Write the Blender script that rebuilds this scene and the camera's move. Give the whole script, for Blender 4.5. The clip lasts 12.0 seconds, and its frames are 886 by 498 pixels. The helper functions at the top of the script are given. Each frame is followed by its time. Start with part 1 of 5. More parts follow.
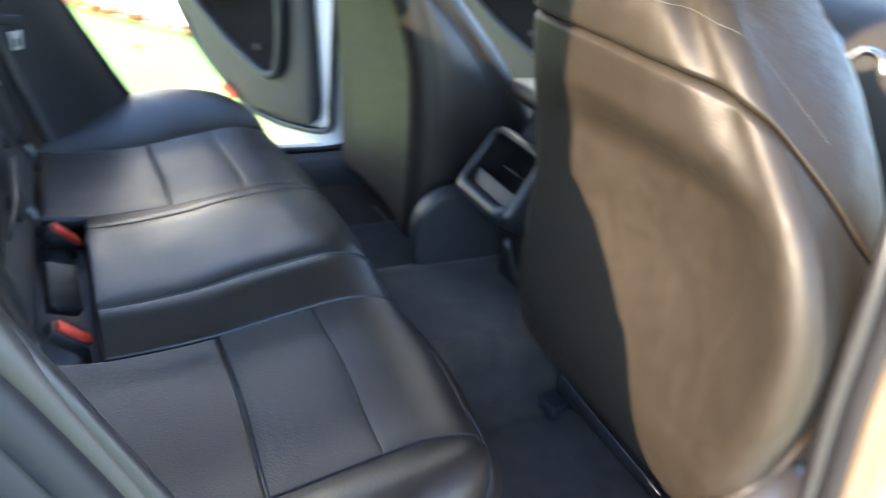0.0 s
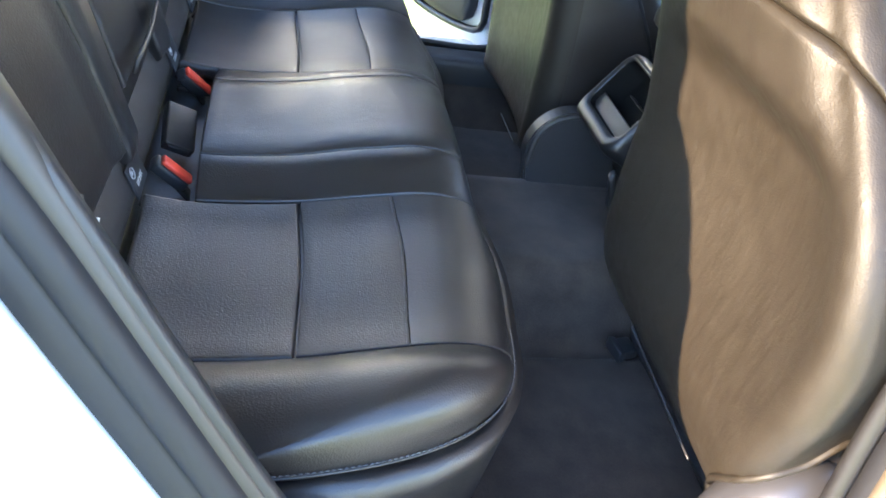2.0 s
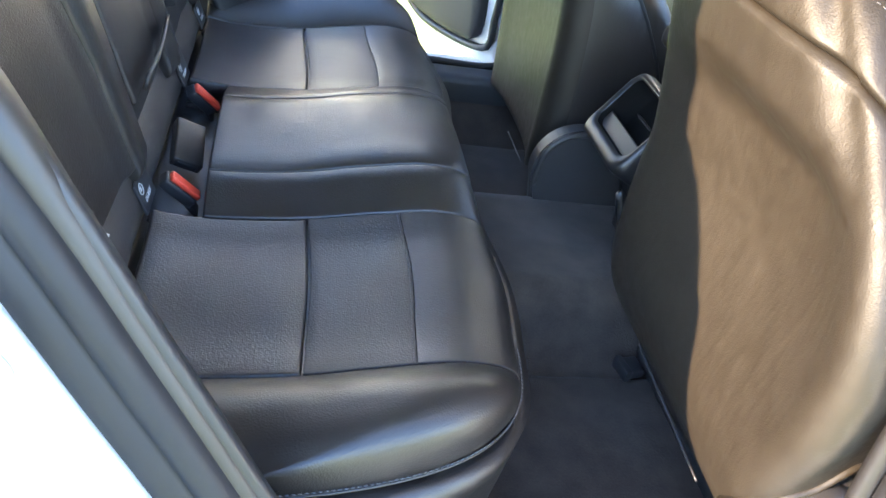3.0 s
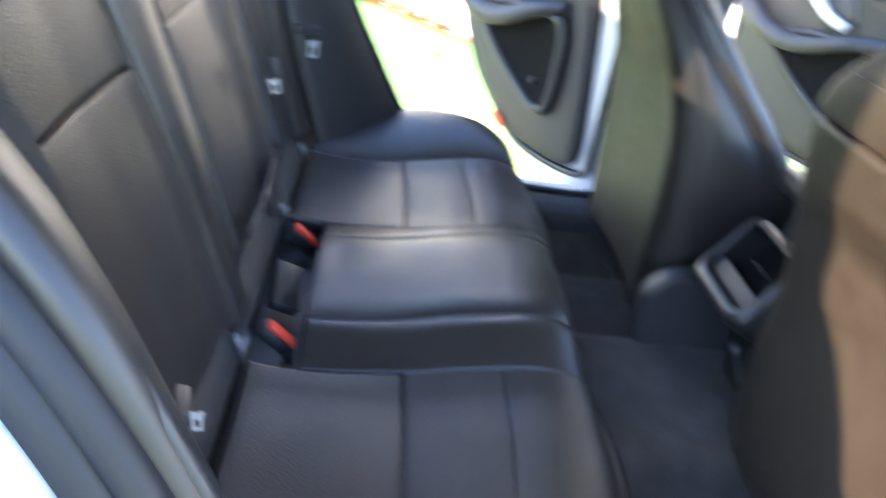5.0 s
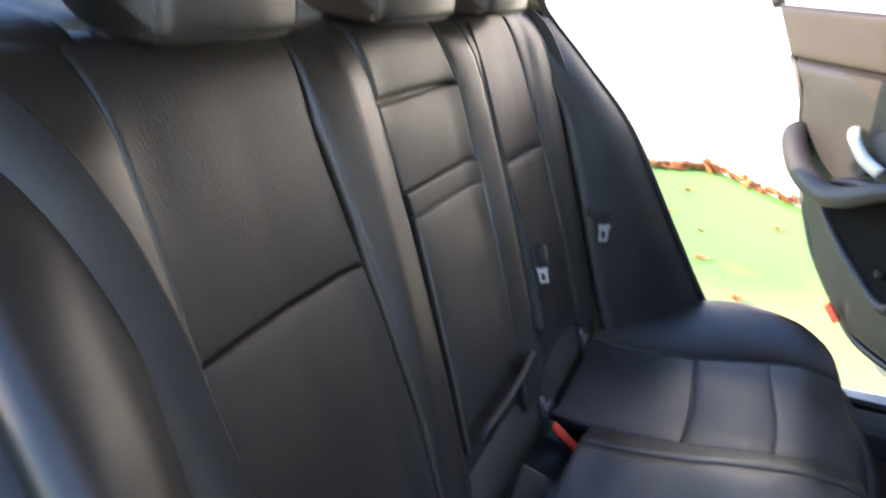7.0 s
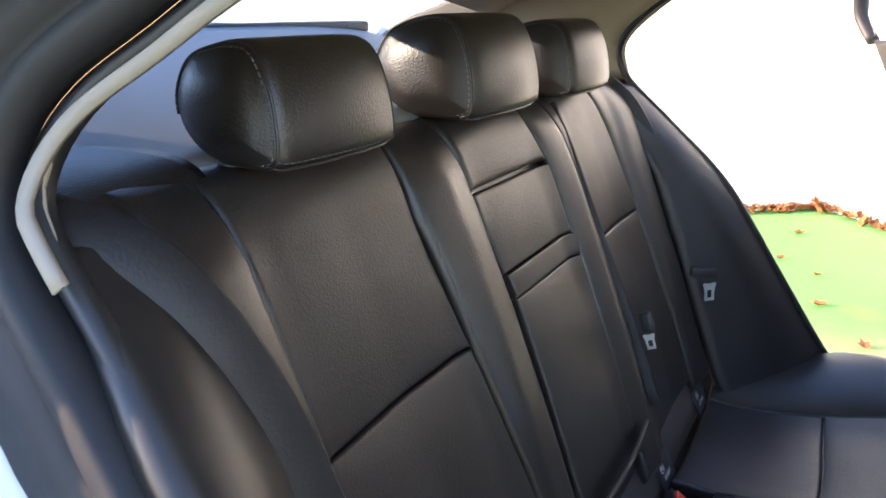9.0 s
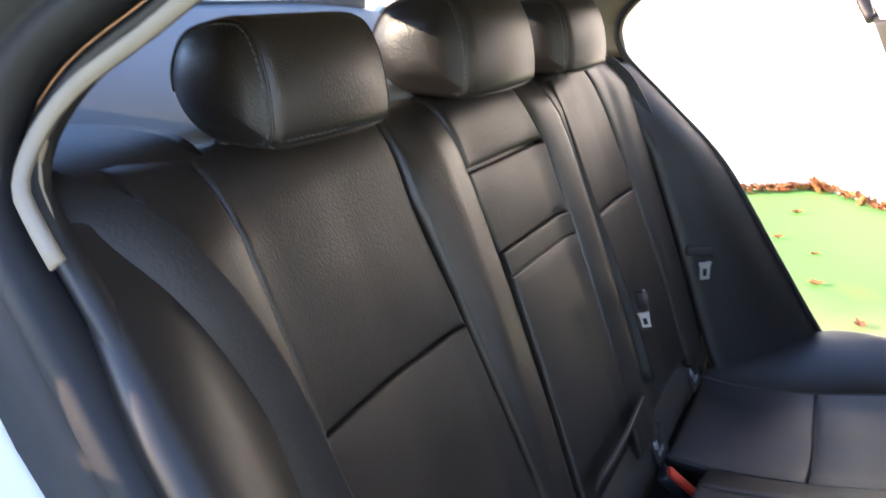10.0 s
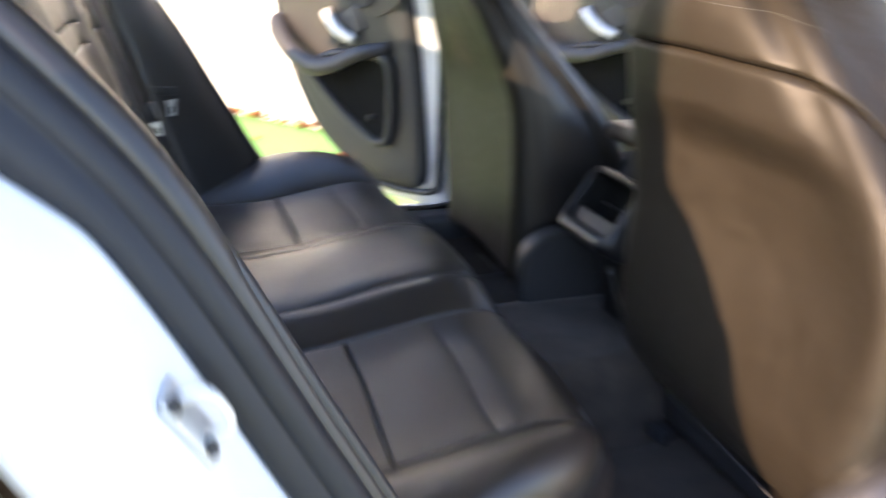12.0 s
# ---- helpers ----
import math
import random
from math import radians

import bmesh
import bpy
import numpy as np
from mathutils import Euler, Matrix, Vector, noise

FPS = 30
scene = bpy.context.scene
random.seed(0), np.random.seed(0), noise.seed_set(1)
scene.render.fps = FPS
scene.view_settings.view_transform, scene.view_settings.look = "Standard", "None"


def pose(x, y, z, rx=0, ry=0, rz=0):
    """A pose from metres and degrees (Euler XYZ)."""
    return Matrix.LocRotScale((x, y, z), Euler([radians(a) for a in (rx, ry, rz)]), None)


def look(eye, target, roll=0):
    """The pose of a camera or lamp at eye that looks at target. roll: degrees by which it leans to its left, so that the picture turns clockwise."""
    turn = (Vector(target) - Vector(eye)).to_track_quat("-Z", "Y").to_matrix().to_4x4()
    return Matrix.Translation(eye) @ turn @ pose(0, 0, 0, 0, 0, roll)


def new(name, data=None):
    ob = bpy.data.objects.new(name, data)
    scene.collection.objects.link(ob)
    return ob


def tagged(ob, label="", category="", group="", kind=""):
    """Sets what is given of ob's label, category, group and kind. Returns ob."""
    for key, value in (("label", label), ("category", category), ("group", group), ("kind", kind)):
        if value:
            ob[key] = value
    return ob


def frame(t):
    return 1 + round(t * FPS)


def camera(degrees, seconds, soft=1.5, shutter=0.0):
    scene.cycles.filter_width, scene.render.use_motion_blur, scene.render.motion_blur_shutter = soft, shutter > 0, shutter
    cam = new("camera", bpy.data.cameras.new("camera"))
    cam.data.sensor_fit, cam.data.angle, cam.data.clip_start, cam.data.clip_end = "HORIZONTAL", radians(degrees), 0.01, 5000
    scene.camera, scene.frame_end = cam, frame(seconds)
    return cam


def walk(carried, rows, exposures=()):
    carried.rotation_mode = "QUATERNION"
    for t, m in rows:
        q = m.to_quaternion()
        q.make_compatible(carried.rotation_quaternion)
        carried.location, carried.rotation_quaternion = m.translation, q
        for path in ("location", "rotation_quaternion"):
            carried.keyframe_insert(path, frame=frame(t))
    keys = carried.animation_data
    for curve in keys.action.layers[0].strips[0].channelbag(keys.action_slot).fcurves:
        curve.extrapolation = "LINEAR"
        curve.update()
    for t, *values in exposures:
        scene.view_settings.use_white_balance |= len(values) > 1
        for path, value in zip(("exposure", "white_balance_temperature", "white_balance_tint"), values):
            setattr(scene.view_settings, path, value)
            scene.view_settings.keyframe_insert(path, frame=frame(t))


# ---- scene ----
cam = camera(60.7, 12.0, shutter=1.0)
PATH = [
    (0, (0.0914, -1.0330, 1.1389), (0.9299, 0.5166, 0.1940), 6.66),
    (0.5, (0.1584, -1.0297, 1.1383), (0.7470, 0.6234, 0.1779), 8.08),
    (1, (0.1851, -1.0610, 1.1435), (0.7019, 0.4959, -0.0004), 10.41),
    (1.5, (0.1880, -1.0660, 1.1435), (0.6639, 0.4563, -0.0636), 12.13),
    (2, (0.1860, -1.0650, 1.1445), (0.6409, 0.4765, -0.0448), 12.93),
    (2.5, (0.1851, -1.0630, 1.1445), (0.6290, 0.4976, -0.0249), 13.12),
    (4.3, (0.1601, -1.0517, 1.1644), (0.6221, 0.5797, 0.1041), 10.70),
    (4.5, (0.1571, -1.0417, 1.1703), (0.6211, 0.6127, 0.1461), 9.90),
    (5, (0.1578, -0.9747, 1.1773), (0.3662, 0.7553, 0.1955), 9.60),
    (5.5, (0.1614, -0.9167, 1.1644), (0.0799, 0.8462, 0.2247), 11.90),
    (6, (0.1670, -0.8608, 1.1634), (-0.1929, 0.8879, 0.2610), 10.39),
    (6.5, (0.1913, -0.8220, 1.1715), (-0.3842, 0.8928, 0.3178), 6.37),
    (7, (0.2430, -0.8376, 1.1969), (-0.4562, 0.9016, 0.5014), 3.05),
    (7.5, (0.2508, -0.8506, 1.2139), (-0.6115, 0.8571, 0.6294), -0.47),
    (7.7, (0.2468, -0.8486, 1.2179), (-0.6288, 0.8753, 0.7063), -0.77),
    (9.5, (0.2566, -0.8637, 1.2279), (-0.7174, 0.7932, 0.6758), -4.38),
    (10, (0.2586, -0.8637, 1.2270), (-0.6942, 0.7939, 0.6409), -3.78),
    (10.5, (0.2526, -0.8677, 1.2199), (-0.5230, 0.8402, 0.5250), -2.16),
    (11, (0.1953, -0.9141, 1.1946), (-0.1146, 0.8821, 0.3725), 0.28),
    (11.5, (0.1040, -0.9840, 1.1620), (0.3330, 0.8060, 0.2960), 1.50),
    (12, (0.030, -1.146, 1.073), (0.659, 0.603, 0.338), 2.3),
]
EXPOSURES = [(0, 3.5, 5850, 16), (0.5, 3.45, 5850, 16), (1.0, 3.75, 5950, 17), (2.5, 3.9, 6000, 17), (4.5, 3.95, 6000, 17), (5.0, 3.65, 5800, 22), (5.5, 3.3, 5850, 24), (6.0, 3.0, 5900, 25), (7.5, 2.75, 6100, 25), (9.5, 2.6, 6250, 27), (10.5, 2.6, 6200, 27),
             (11, 2.8, 6050, 22), (11.5, 3.0, 6300, 24), (12, 2.85, 6600, 25)]
walk(cam, [(t, look(eye, target, roll)) for t, eye, target, roll in PATH], EXPOSURES)

# ---- world and sun ----
SUN_DIR = Vector((1.0, 0.44, -0.36)).normalized()
world = bpy.data.worlds.new("sky")
scene.world = world
world.use_nodes = True
wn = world.node_tree.nodes
sky = wn.new("ShaderNodeTexSky")
sky.sky_type = "NISHITA"
sky.sun_disc = False
sky.ozone_density = 1.9
sky.dust_density = 0.15
sky.sun_elevation = math.asin(-SUN_DIR.z)
sky.sun_rotation = math.atan2(-SUN_DIR.x, -SUN_DIR.y)
world.node_tree.links.new(sky.outputs[0], wn["Background"].inputs[0])
wn["Background"].inputs[1].default_value = 0.15
sun_data = bpy.data.lights.new("sun", "SUN")
sun_data.energy = 2.5
sun_data.angle = radians(0.6)
sun_data.color = (1.0, 0.74, 0.43)
sun = new("sun", sun_data)
sun.matrix_world = look((0, 0, 20), Vector((0, 0, 20)) + SUN_DIR)


# ---- materials ----
def material(name, color, rough=0.5, metal=0.0, spec=0.5, grain=0.0, grain_scale=400.0, cells=False, tint=0.15,
             stain_scale=9.0, rough_var=0.08, coat=0.0, sheen=0.0, even=1.0, streak=0.0):
    """A principled material with two scales of variation in colour and gloss, and a fine relief."""
    m = bpy.data.materials.new(name)
    m.use_nodes = True
    nt = m.node_tree
    b = nt.nodes["Principled BSDF"]
    link = nt.links.new
    co = nt.nodes.new("ShaderNodeTexCoord")
    big = nt.nodes.new("ShaderNodeTexNoise")
    big.inputs["Scale"].default_value = stain_scale
    big.inputs["Detail"].default_value = 5
    link(co.outputs["Object"], big.inputs["Vector"])
    fine = nt.nodes.new("ShaderNodeTexNoise")
    fine.inputs["Scale"].default_value = grain_scale * 0.35
    fine.inputs["Detail"].default_value = 3
    link(co.outputs["Object"], fine.inputs["Vector"])
    add = nt.nodes.new("ShaderNodeMath")
    add.operation = "MULTIPLY_ADD"
    link(fine.outputs["Fac"], add.inputs[0])
    add.inputs[1].default_value = 0.4
    link(big.outputs["Fac"], add.inputs[2])
    ramp = nt.nodes.new("ShaderNodeMapRange")
    ramp.inputs["From Min"].default_value, ramp.inputs["From Max"].default_value = 0.4, 1.0
    ramp.inputs["To Min"].default_value, ramp.inputs["To Max"].default_value = 1 - tint, 1 + tint
    link(add.outputs[0], ramp.inputs["Value"])
    mul = nt.nodes.new("ShaderNodeVectorMath")
    mul.operation = "SCALE"
    mul.inputs[0].default_value = color
    link(ramp.outputs[0], mul.inputs["Scale"])
    link(mul.outputs[0], b.inputs["Base Color"])
    rr = nt.nodes.new("ShaderNodeMapRange")
    rr.inputs["From Min"].default_value, rr.inputs["From Max"].default_value = 0.35, 0.95
    rr.inputs["To Min"].default_value, rr.inputs["To Max"].default_value = max(0.02, rough - rough_var), min(1, rough + rough_var)
    link(add.outputs[0], rr.inputs["Value"])
    link(rr.outputs[0], b.inputs["Roughness"])
    b.inputs["Metallic"].default_value = metal
    b.inputs["Specular IOR Level"].default_value = spec
    b.inputs["Coat Weight"].default_value = coat
    b.inputs["Coat Roughness"].default_value = 0.08
    b.inputs["Sheen Weight"].default_value = sheen
    if grain:
        bump = nt.nodes.new("ShaderNodeBump")
        bump.inputs["Strength"].default_value = min(1.0, grain)
        bump.inputs["Distance"].default_value = 0.0010
        if cells:
            vor = nt.nodes.new("ShaderNodeTexVoronoi")
            vor.feature = "SMOOTH_F1"
            vor.inputs["Scale"].default_value = grain_scale
            vor.inputs["Randomness"].default_value = even
            link(co.outputs["Object"], vor.inputs["Vector"])
            mix = nt.nodes.new("ShaderNodeMath")
            mix.operation = "MULTIPLY_ADD"
            link(fine.outputs["Fac"], mix.inputs[0])
            mix.inputs[1].default_value = 0.12
            link(vor.outputs["Distance"], mix.inputs[2])
            link(mix.outputs[0], bump.inputs["Height"])
        else:
            link(fine.outputs["Fac"], bump.inputs["Height"])
        link(bump.outputs[0], b.inputs["Normal"])
        if streak:
            # soft upright creases of stretched leather
            mp = nt.nodes.new("ShaderNodeMapping")
            mp.inputs["Scale"].default_value = (40, 75, 26)
            link(co.outputs["Object"], mp.inputs["Vector"])
            cr = nt.nodes.new("ShaderNodeTexNoise")
            cr.inputs["Scale"].default_value = 1.0
            cr.inputs["Detail"].default_value = 4
            link(mp.outputs[0], cr.inputs["Vector"])
            b2 = nt.nodes.new("ShaderNodeBump")
            b2.inputs["Strength"].default_value = streak
            b2.inputs["Distance"].default_value = 0.0035
            link(cr.outputs["Fac"], b2.inputs["Height"])
            link(b2.outputs[0], bump.inputs["Normal"])
    return m


LEATHER = material("black_leather", (0.0195, 0.0160, 0.0143), 0.37, spec=0.68, grain=0.30, grain_scale=520, cells=True, tint=0.2, rough_var=0.08)
LEATHER_SOFT = material("pebbled_black_leather", (0.0198, 0.0163, 0.0143), 0.41, spec=0.66, grain=0.48, grain_scale=430, cells=True, tint=0.14, rough_var=0.06, even=0.6)
SEATBACK = material("front_seat_leather", (0.0200, 0.0162, 0.0115), 0.52, spec=0.42, grain=0.22, grain_scale=640, cells=True, tint=0.14, stain_scale=60, rough_var=0.08, streak=0.26)
LEATHER_SMOOTH = material("smooth_black_leather", (0.0180, 0.0162, 0.0162), 0.42, spec=0.6, grain=0.12, grain_scale=700, tint=0.12, rough_var=0.04)
SATIN = material("satin_silver_plastic", (0.050, 0.051, 0.058), 0.33, metal=0.3, tint=0.06)
TRIM_EDGE = material("grey_beige_trim_edge", (0.28, 0.25, 0.215), 0.6, grain=0.2, grain_scale=700, tint=0.06)
VINYL = material("grey_vinyl", (0.046, 0.039, 0.035), 0.5, grain=0.25, grain_scale=600, tint=0.15)
# Seal colour with the warm sunlight on it mixed in
SUNLIT_SEAL = material("sunlit_seal_tan", (0.115, 0.092, 0.066), 0.5, grain=0.2, grain_scale=600, tint=0.12)
PLASTIC = material("black_plastic", (0.028, 0.028, 0.030), 0.45, grain=0.2, grain_scale=700, tint=0.1)
PLASTIC_GREY = material("grey_plastic_trim", (0.031, 0.030, 0.030), 0.48, grain=0.2, grain_scale=700, tint=0.1)
CARPET = material("black_carpet", (0.056, 0.044, 0.036), 0.95, spec=0.15, grain=1.0, grain_scale=900, tint=0.35, stain_scale=22, sheen=0.15)
RUBBER = material("rubber_seal", (0.014, 0.0145, 0.0175), 0.52, spec=0.36, grain=0.15, grain_scale=500, tint=0.12)
RUBBER_DARK = material("dark_rubber_lip", (0.02, 0.02, 0.022), 0.4, grain=0.1, grain_scale=500)
PAINT = material("white_car_paint", (0.80, 0.80, 0.80), 0.3, tint=0.02, coat=0.8, rough_var=0.03)
CHROME = material("satin_chrome", (0.75, 0.74, 0.72), 0.22, metal=1.0, tint=0.05)
STEEL = material("zinc_plated_steel", (0.62, 0.62, 0.60), 0.32, metal=0.35, tint=0.08)
RED = material("red_plastic", (0.86, 0.085, 0.045), 0.35, tint=0.06, grain_scale=200)
BEIGE = material("beige_trim_cloth", (0.42, 0.35, 0.26), 0.85, spec=0.2, grain=0.4, grain_scale=900, tint=0.06)
WEBBING = material("belt_webbing", (0.020, 0.0195, 0.0205), 0.55, grain=0.5, grain_scale=900, tint=0.1)
THREAD = material("grey_thread", (0.12, 0.12, 0.125), 0.7, tint=0.1)
SHELF = material("shelf_cloth", (0.27, 0.28, 0.275), 0.40, spec=0.6, grain=0.3, grain_scale=900, tint=0.12)
INK = material("pale_print", (0.55, 0.55, 0.55), 0.6, tint=0.05)
PLASTER = material("white_render", (0.82, 0.82, 0.80), 0.85, spec=0.2, grain=0.6, grain_scale=60, tint=0.05, stain_scale=1.5)
BUCKLE = material("brown_black_plastic", (0.040, 0.034, 0.031), 0.36, grain=0.1, grain_scale=500, tint=0.25, stain_scale=40)
CONSOLE = material("black_console_plastic", (0.013, 0.013, 0.014), 0.36, grain=0.15, grain_scale=700, tint=0.12)
# Near-black that puts the shade of deep recesses into the colour
RECESS_SHADE = material("recess_shade_black", (0.008, 0.008, 0.008), 0.9, spec=0.1, tint=0.2)


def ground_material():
    """Green floor paint that turns pale sandy yellow around the car, with brown stains."""
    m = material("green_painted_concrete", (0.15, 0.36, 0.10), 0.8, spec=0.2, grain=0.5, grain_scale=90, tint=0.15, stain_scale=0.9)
    nt = m.node_tree
    b = nt.nodes["Principled BSDF"]
    link = nt.links.new
    old = b.inputs["Base Color"].links[0].from_socket
    co = nt.nodes.new("ShaderNodeTexCoord")
    n = nt.nodes.new("ShaderNodeTexNoise")
    n.inputs["Scale"].default_value = 1.1
    n.inputs["Detail"].default_value = 6
    link(co.outputs["Object"], n.inputs["Vector"])
    stain = nt.nodes.new("ShaderNodeValToRGB")
    stain.color_ramp.elements[0].position, stain.color_ramp.elements[1].position = 0.58, 0.68
    link(n.outputs["Fac"], stain.inputs[0])
    mix = nt.nodes.new("ShaderNodeMix")
    mix.data_type = "RGBA"
    link(stain.outputs[0], mix.inputs["Factor"])
    link(old, mix.inputs["A"])
    mix.inputs["B"].default_value = (0.24, 0.15, 0.09, 1)
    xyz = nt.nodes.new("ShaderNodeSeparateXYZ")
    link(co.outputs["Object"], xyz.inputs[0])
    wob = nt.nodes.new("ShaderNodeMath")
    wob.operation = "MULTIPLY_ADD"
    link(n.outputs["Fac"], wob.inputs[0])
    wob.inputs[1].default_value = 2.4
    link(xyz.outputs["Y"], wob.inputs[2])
    # 0 gives the pale yellow at low y, 1 the stained green
    near_pale = nt.nodes.new("ShaderNodeMapRange")
    near_pale.interpolation_type = "SMOOTHSTEP"
    near_pale.inputs["From Min"].default_value, near_pale.inputs["From Max"].default_value = 2.5, 4.0
    link(wob.outputs[0], near_pale.inputs["Value"])
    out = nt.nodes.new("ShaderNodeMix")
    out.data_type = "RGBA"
    link(near_pale.outputs[0], out.inputs["Factor"])
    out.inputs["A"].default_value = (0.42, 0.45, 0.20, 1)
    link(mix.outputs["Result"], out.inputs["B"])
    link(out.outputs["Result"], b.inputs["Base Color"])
    return m


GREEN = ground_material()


def leaf_material():
    m = material("dry_leaf", (0.32, 0.13, 0.04), 0.7, tint=0.3, grain=0.3, grain_scale=80)
    nt = m.node_tree
    b = nt.nodes["Principled BSDF"]
    geo = nt.nodes.new("ShaderNodeNewGeometry")
    info = nt.nodes.new("ShaderNodeObjectInfo")
    s = nt.nodes.new("ShaderNodeMath")
    nt.links.new(geo.outputs["Random Per Island"], s.inputs[0])
    nt.links.new(info.outputs["Random"], s.inputs[1])
    f = nt.nodes.new("ShaderNodeMath")
    f.operation = "FRACT"
    nt.links.new(s.outputs[0], f.inputs[0])
    r = nt.nodes.new("ShaderNodeValToRGB")
    r.color_ramp.elements[0].color = (0.20, 0.06, 0.025, 1)
    r.color_ramp.elements[1].color = (0.42, 0.19, 0.06, 1)
    nt.links.new(f.outputs[0], r.inputs[0])
    nt.links.new(r.outputs[0], b.inputs["Base Color"])
    return m


LEAF = leaf_material()


def glass_material(name, tint):
    m = bpy.data.materials.new(name)
    m.use_nodes = True
    b = m.node_tree.nodes["Principled BSDF"]
    b.inputs["Transmission Weight"].default_value = 1.0
    b.inputs["Roughness"].default_value = 0.02
    b.inputs["Base Color"].default_value = tint
    b.inputs["IOR"].default_value = 1.1
    return m


GLASS = glass_material("window_glass", (0.90, 0.94, 0.93, 1))


def tinted_material():
    """Dark safety glass: lets a third of the light straight through and mirrors a little of the sky."""
    m = bpy.data.materials.new("tinted_rear_glass")
    m.use_nodes = True
    nt = m.node_tree
    nt.nodes.remove(nt.nodes["Principled BSDF"])
    clear = nt.nodes.new("ShaderNodeBsdfTransparent")
    clear.inputs[0].default_value = (0.66, 0.71, 0.74, 1)
    gloss = nt.nodes.new("ShaderNodeBsdfGlossy")
    gloss.inputs["Roughness"].default_value = 0.03
    mix = nt.nodes.new("ShaderNodeMixShader")
    mix.inputs[0].default_value = 0.05
    nt.links.new(clear.outputs[0], mix.inputs[1])
    nt.links.new(gloss.outputs[0], mix.inputs[2])
    nt.links.new(mix.outputs[0], nt.nodes["Material Output"].inputs["Surface"])
    return m


TINTED = tinted_material()


# ---- mesh helpers ----
def thing(name, label, category, group="", kind="", at=(0, 0, 0)):
    ob = new(name)
    ob.location = at
    ob.empty_display_size = 0.05
    return tagged(ob, label, category, group, kind)


def link_part(name, me, mat, parent, label="", smooth=True):
    if mat:
        me.materials.append(mat)
    for p in me.polygons:
        p.use_smooth = smooth
    ob = new(name, me)
    if parent:
        ob.parent = parent
        root = parent
        while root.parent:
            root = root.parent
        me.transform(Matrix.Translation(-root.location))
    return tagged(ob, label)


def part(name, bm, mat, parent, label="", smooth=True):
    bmesh.ops.recalc_face_normals(bm, faces=bm.faces)
    me = bpy.data.meshes.new(name)
    bm.to_mesh(me)
    bm.free()
    return link_part(name, me, mat, parent, label, smooth)


def from_lists(verts, faces):
    bm = bmesh.new()
    vs = [bm.verts.new(v) for v in verts]
    for f in faces:
        try:
            bm.faces.new([vs[i] for i in f])
        except ValueError:
            pass
    return bm


def spline(points, n=60, closed=False):
    """Points at even steps along a smooth curve through the given ones."""
    p = [Vector(q) for q in points]
    k = len(p)
    dense = []
    last = k if closed else k - 1
    for i in range(last):
        if closed:
            a, b, c, d = p[i - 1], p[i], p[(i + 1) % k], p[(i + 2) % k]
        else:
            a, b, c, d = p[max(i - 1, 0)], p[i], p[i + 1], p[min(i + 2, k - 1)]
        for j in range(16):
            t = j / 16
            dense.append(0.5 * (2 * b + (c - a) * t + (2 * a - 5 * b + 4 * c - d) * t * t + (3 * b - a - 3 * c + d) * t ** 3))
    dense.append(p[0] if closed else p[-1])
    arc = [0.0]
    for u, v in zip(dense, dense[1:]):
        arc.append(arc[-1] + (v - u).length)
    steps = np.linspace(0, arc[-1], n + 1)
    out = np.stack([np.interp(steps, arc, [q[i] for q in dense]) for i in range(3)], axis=1)
    pts = [Vector(q) for q in out]
    return pts[:-1] if closed else pts


class Profile:
    """A curve in x and z, asked by its length s from the start."""

    def __init__(self, pts):
        q = spline([(x, 0, z) for x, z in pts], 200)
        self.x = np.array([v.x for v in q])
        self.z = np.array([v.z for v in q])
        self.s = np.concatenate([[0], np.cumsum(np.hypot(np.diff(self.x), np.diff(self.z)))])
        self.length = self.s[-1]

    def at(self, s):
        return float(np.interp(s, self.s, self.x)), float(np.interp(s, self.s, self.z))

    def s_of_x(self, x):
        return float(np.interp(x, self.x, self.s))

    def s_of_z(self, z):
        return float(np.interp(z, self.z, self.s))


def edge_steps(a0, a1, n, r):
    """Steps from a0 to a1 that crowd towards both ends."""
    inner = np.linspace(a0 + r, a1 - r, max(2, n - 7))
    return np.concatenate([[a0, a0 + 0.08 * r, a0 + 0.3 * r, a0 + 0.6 * r], inner, [a1 - 0.6 * r, a1 - 0.3 * r, a1 - 0.08 * r, a1]])


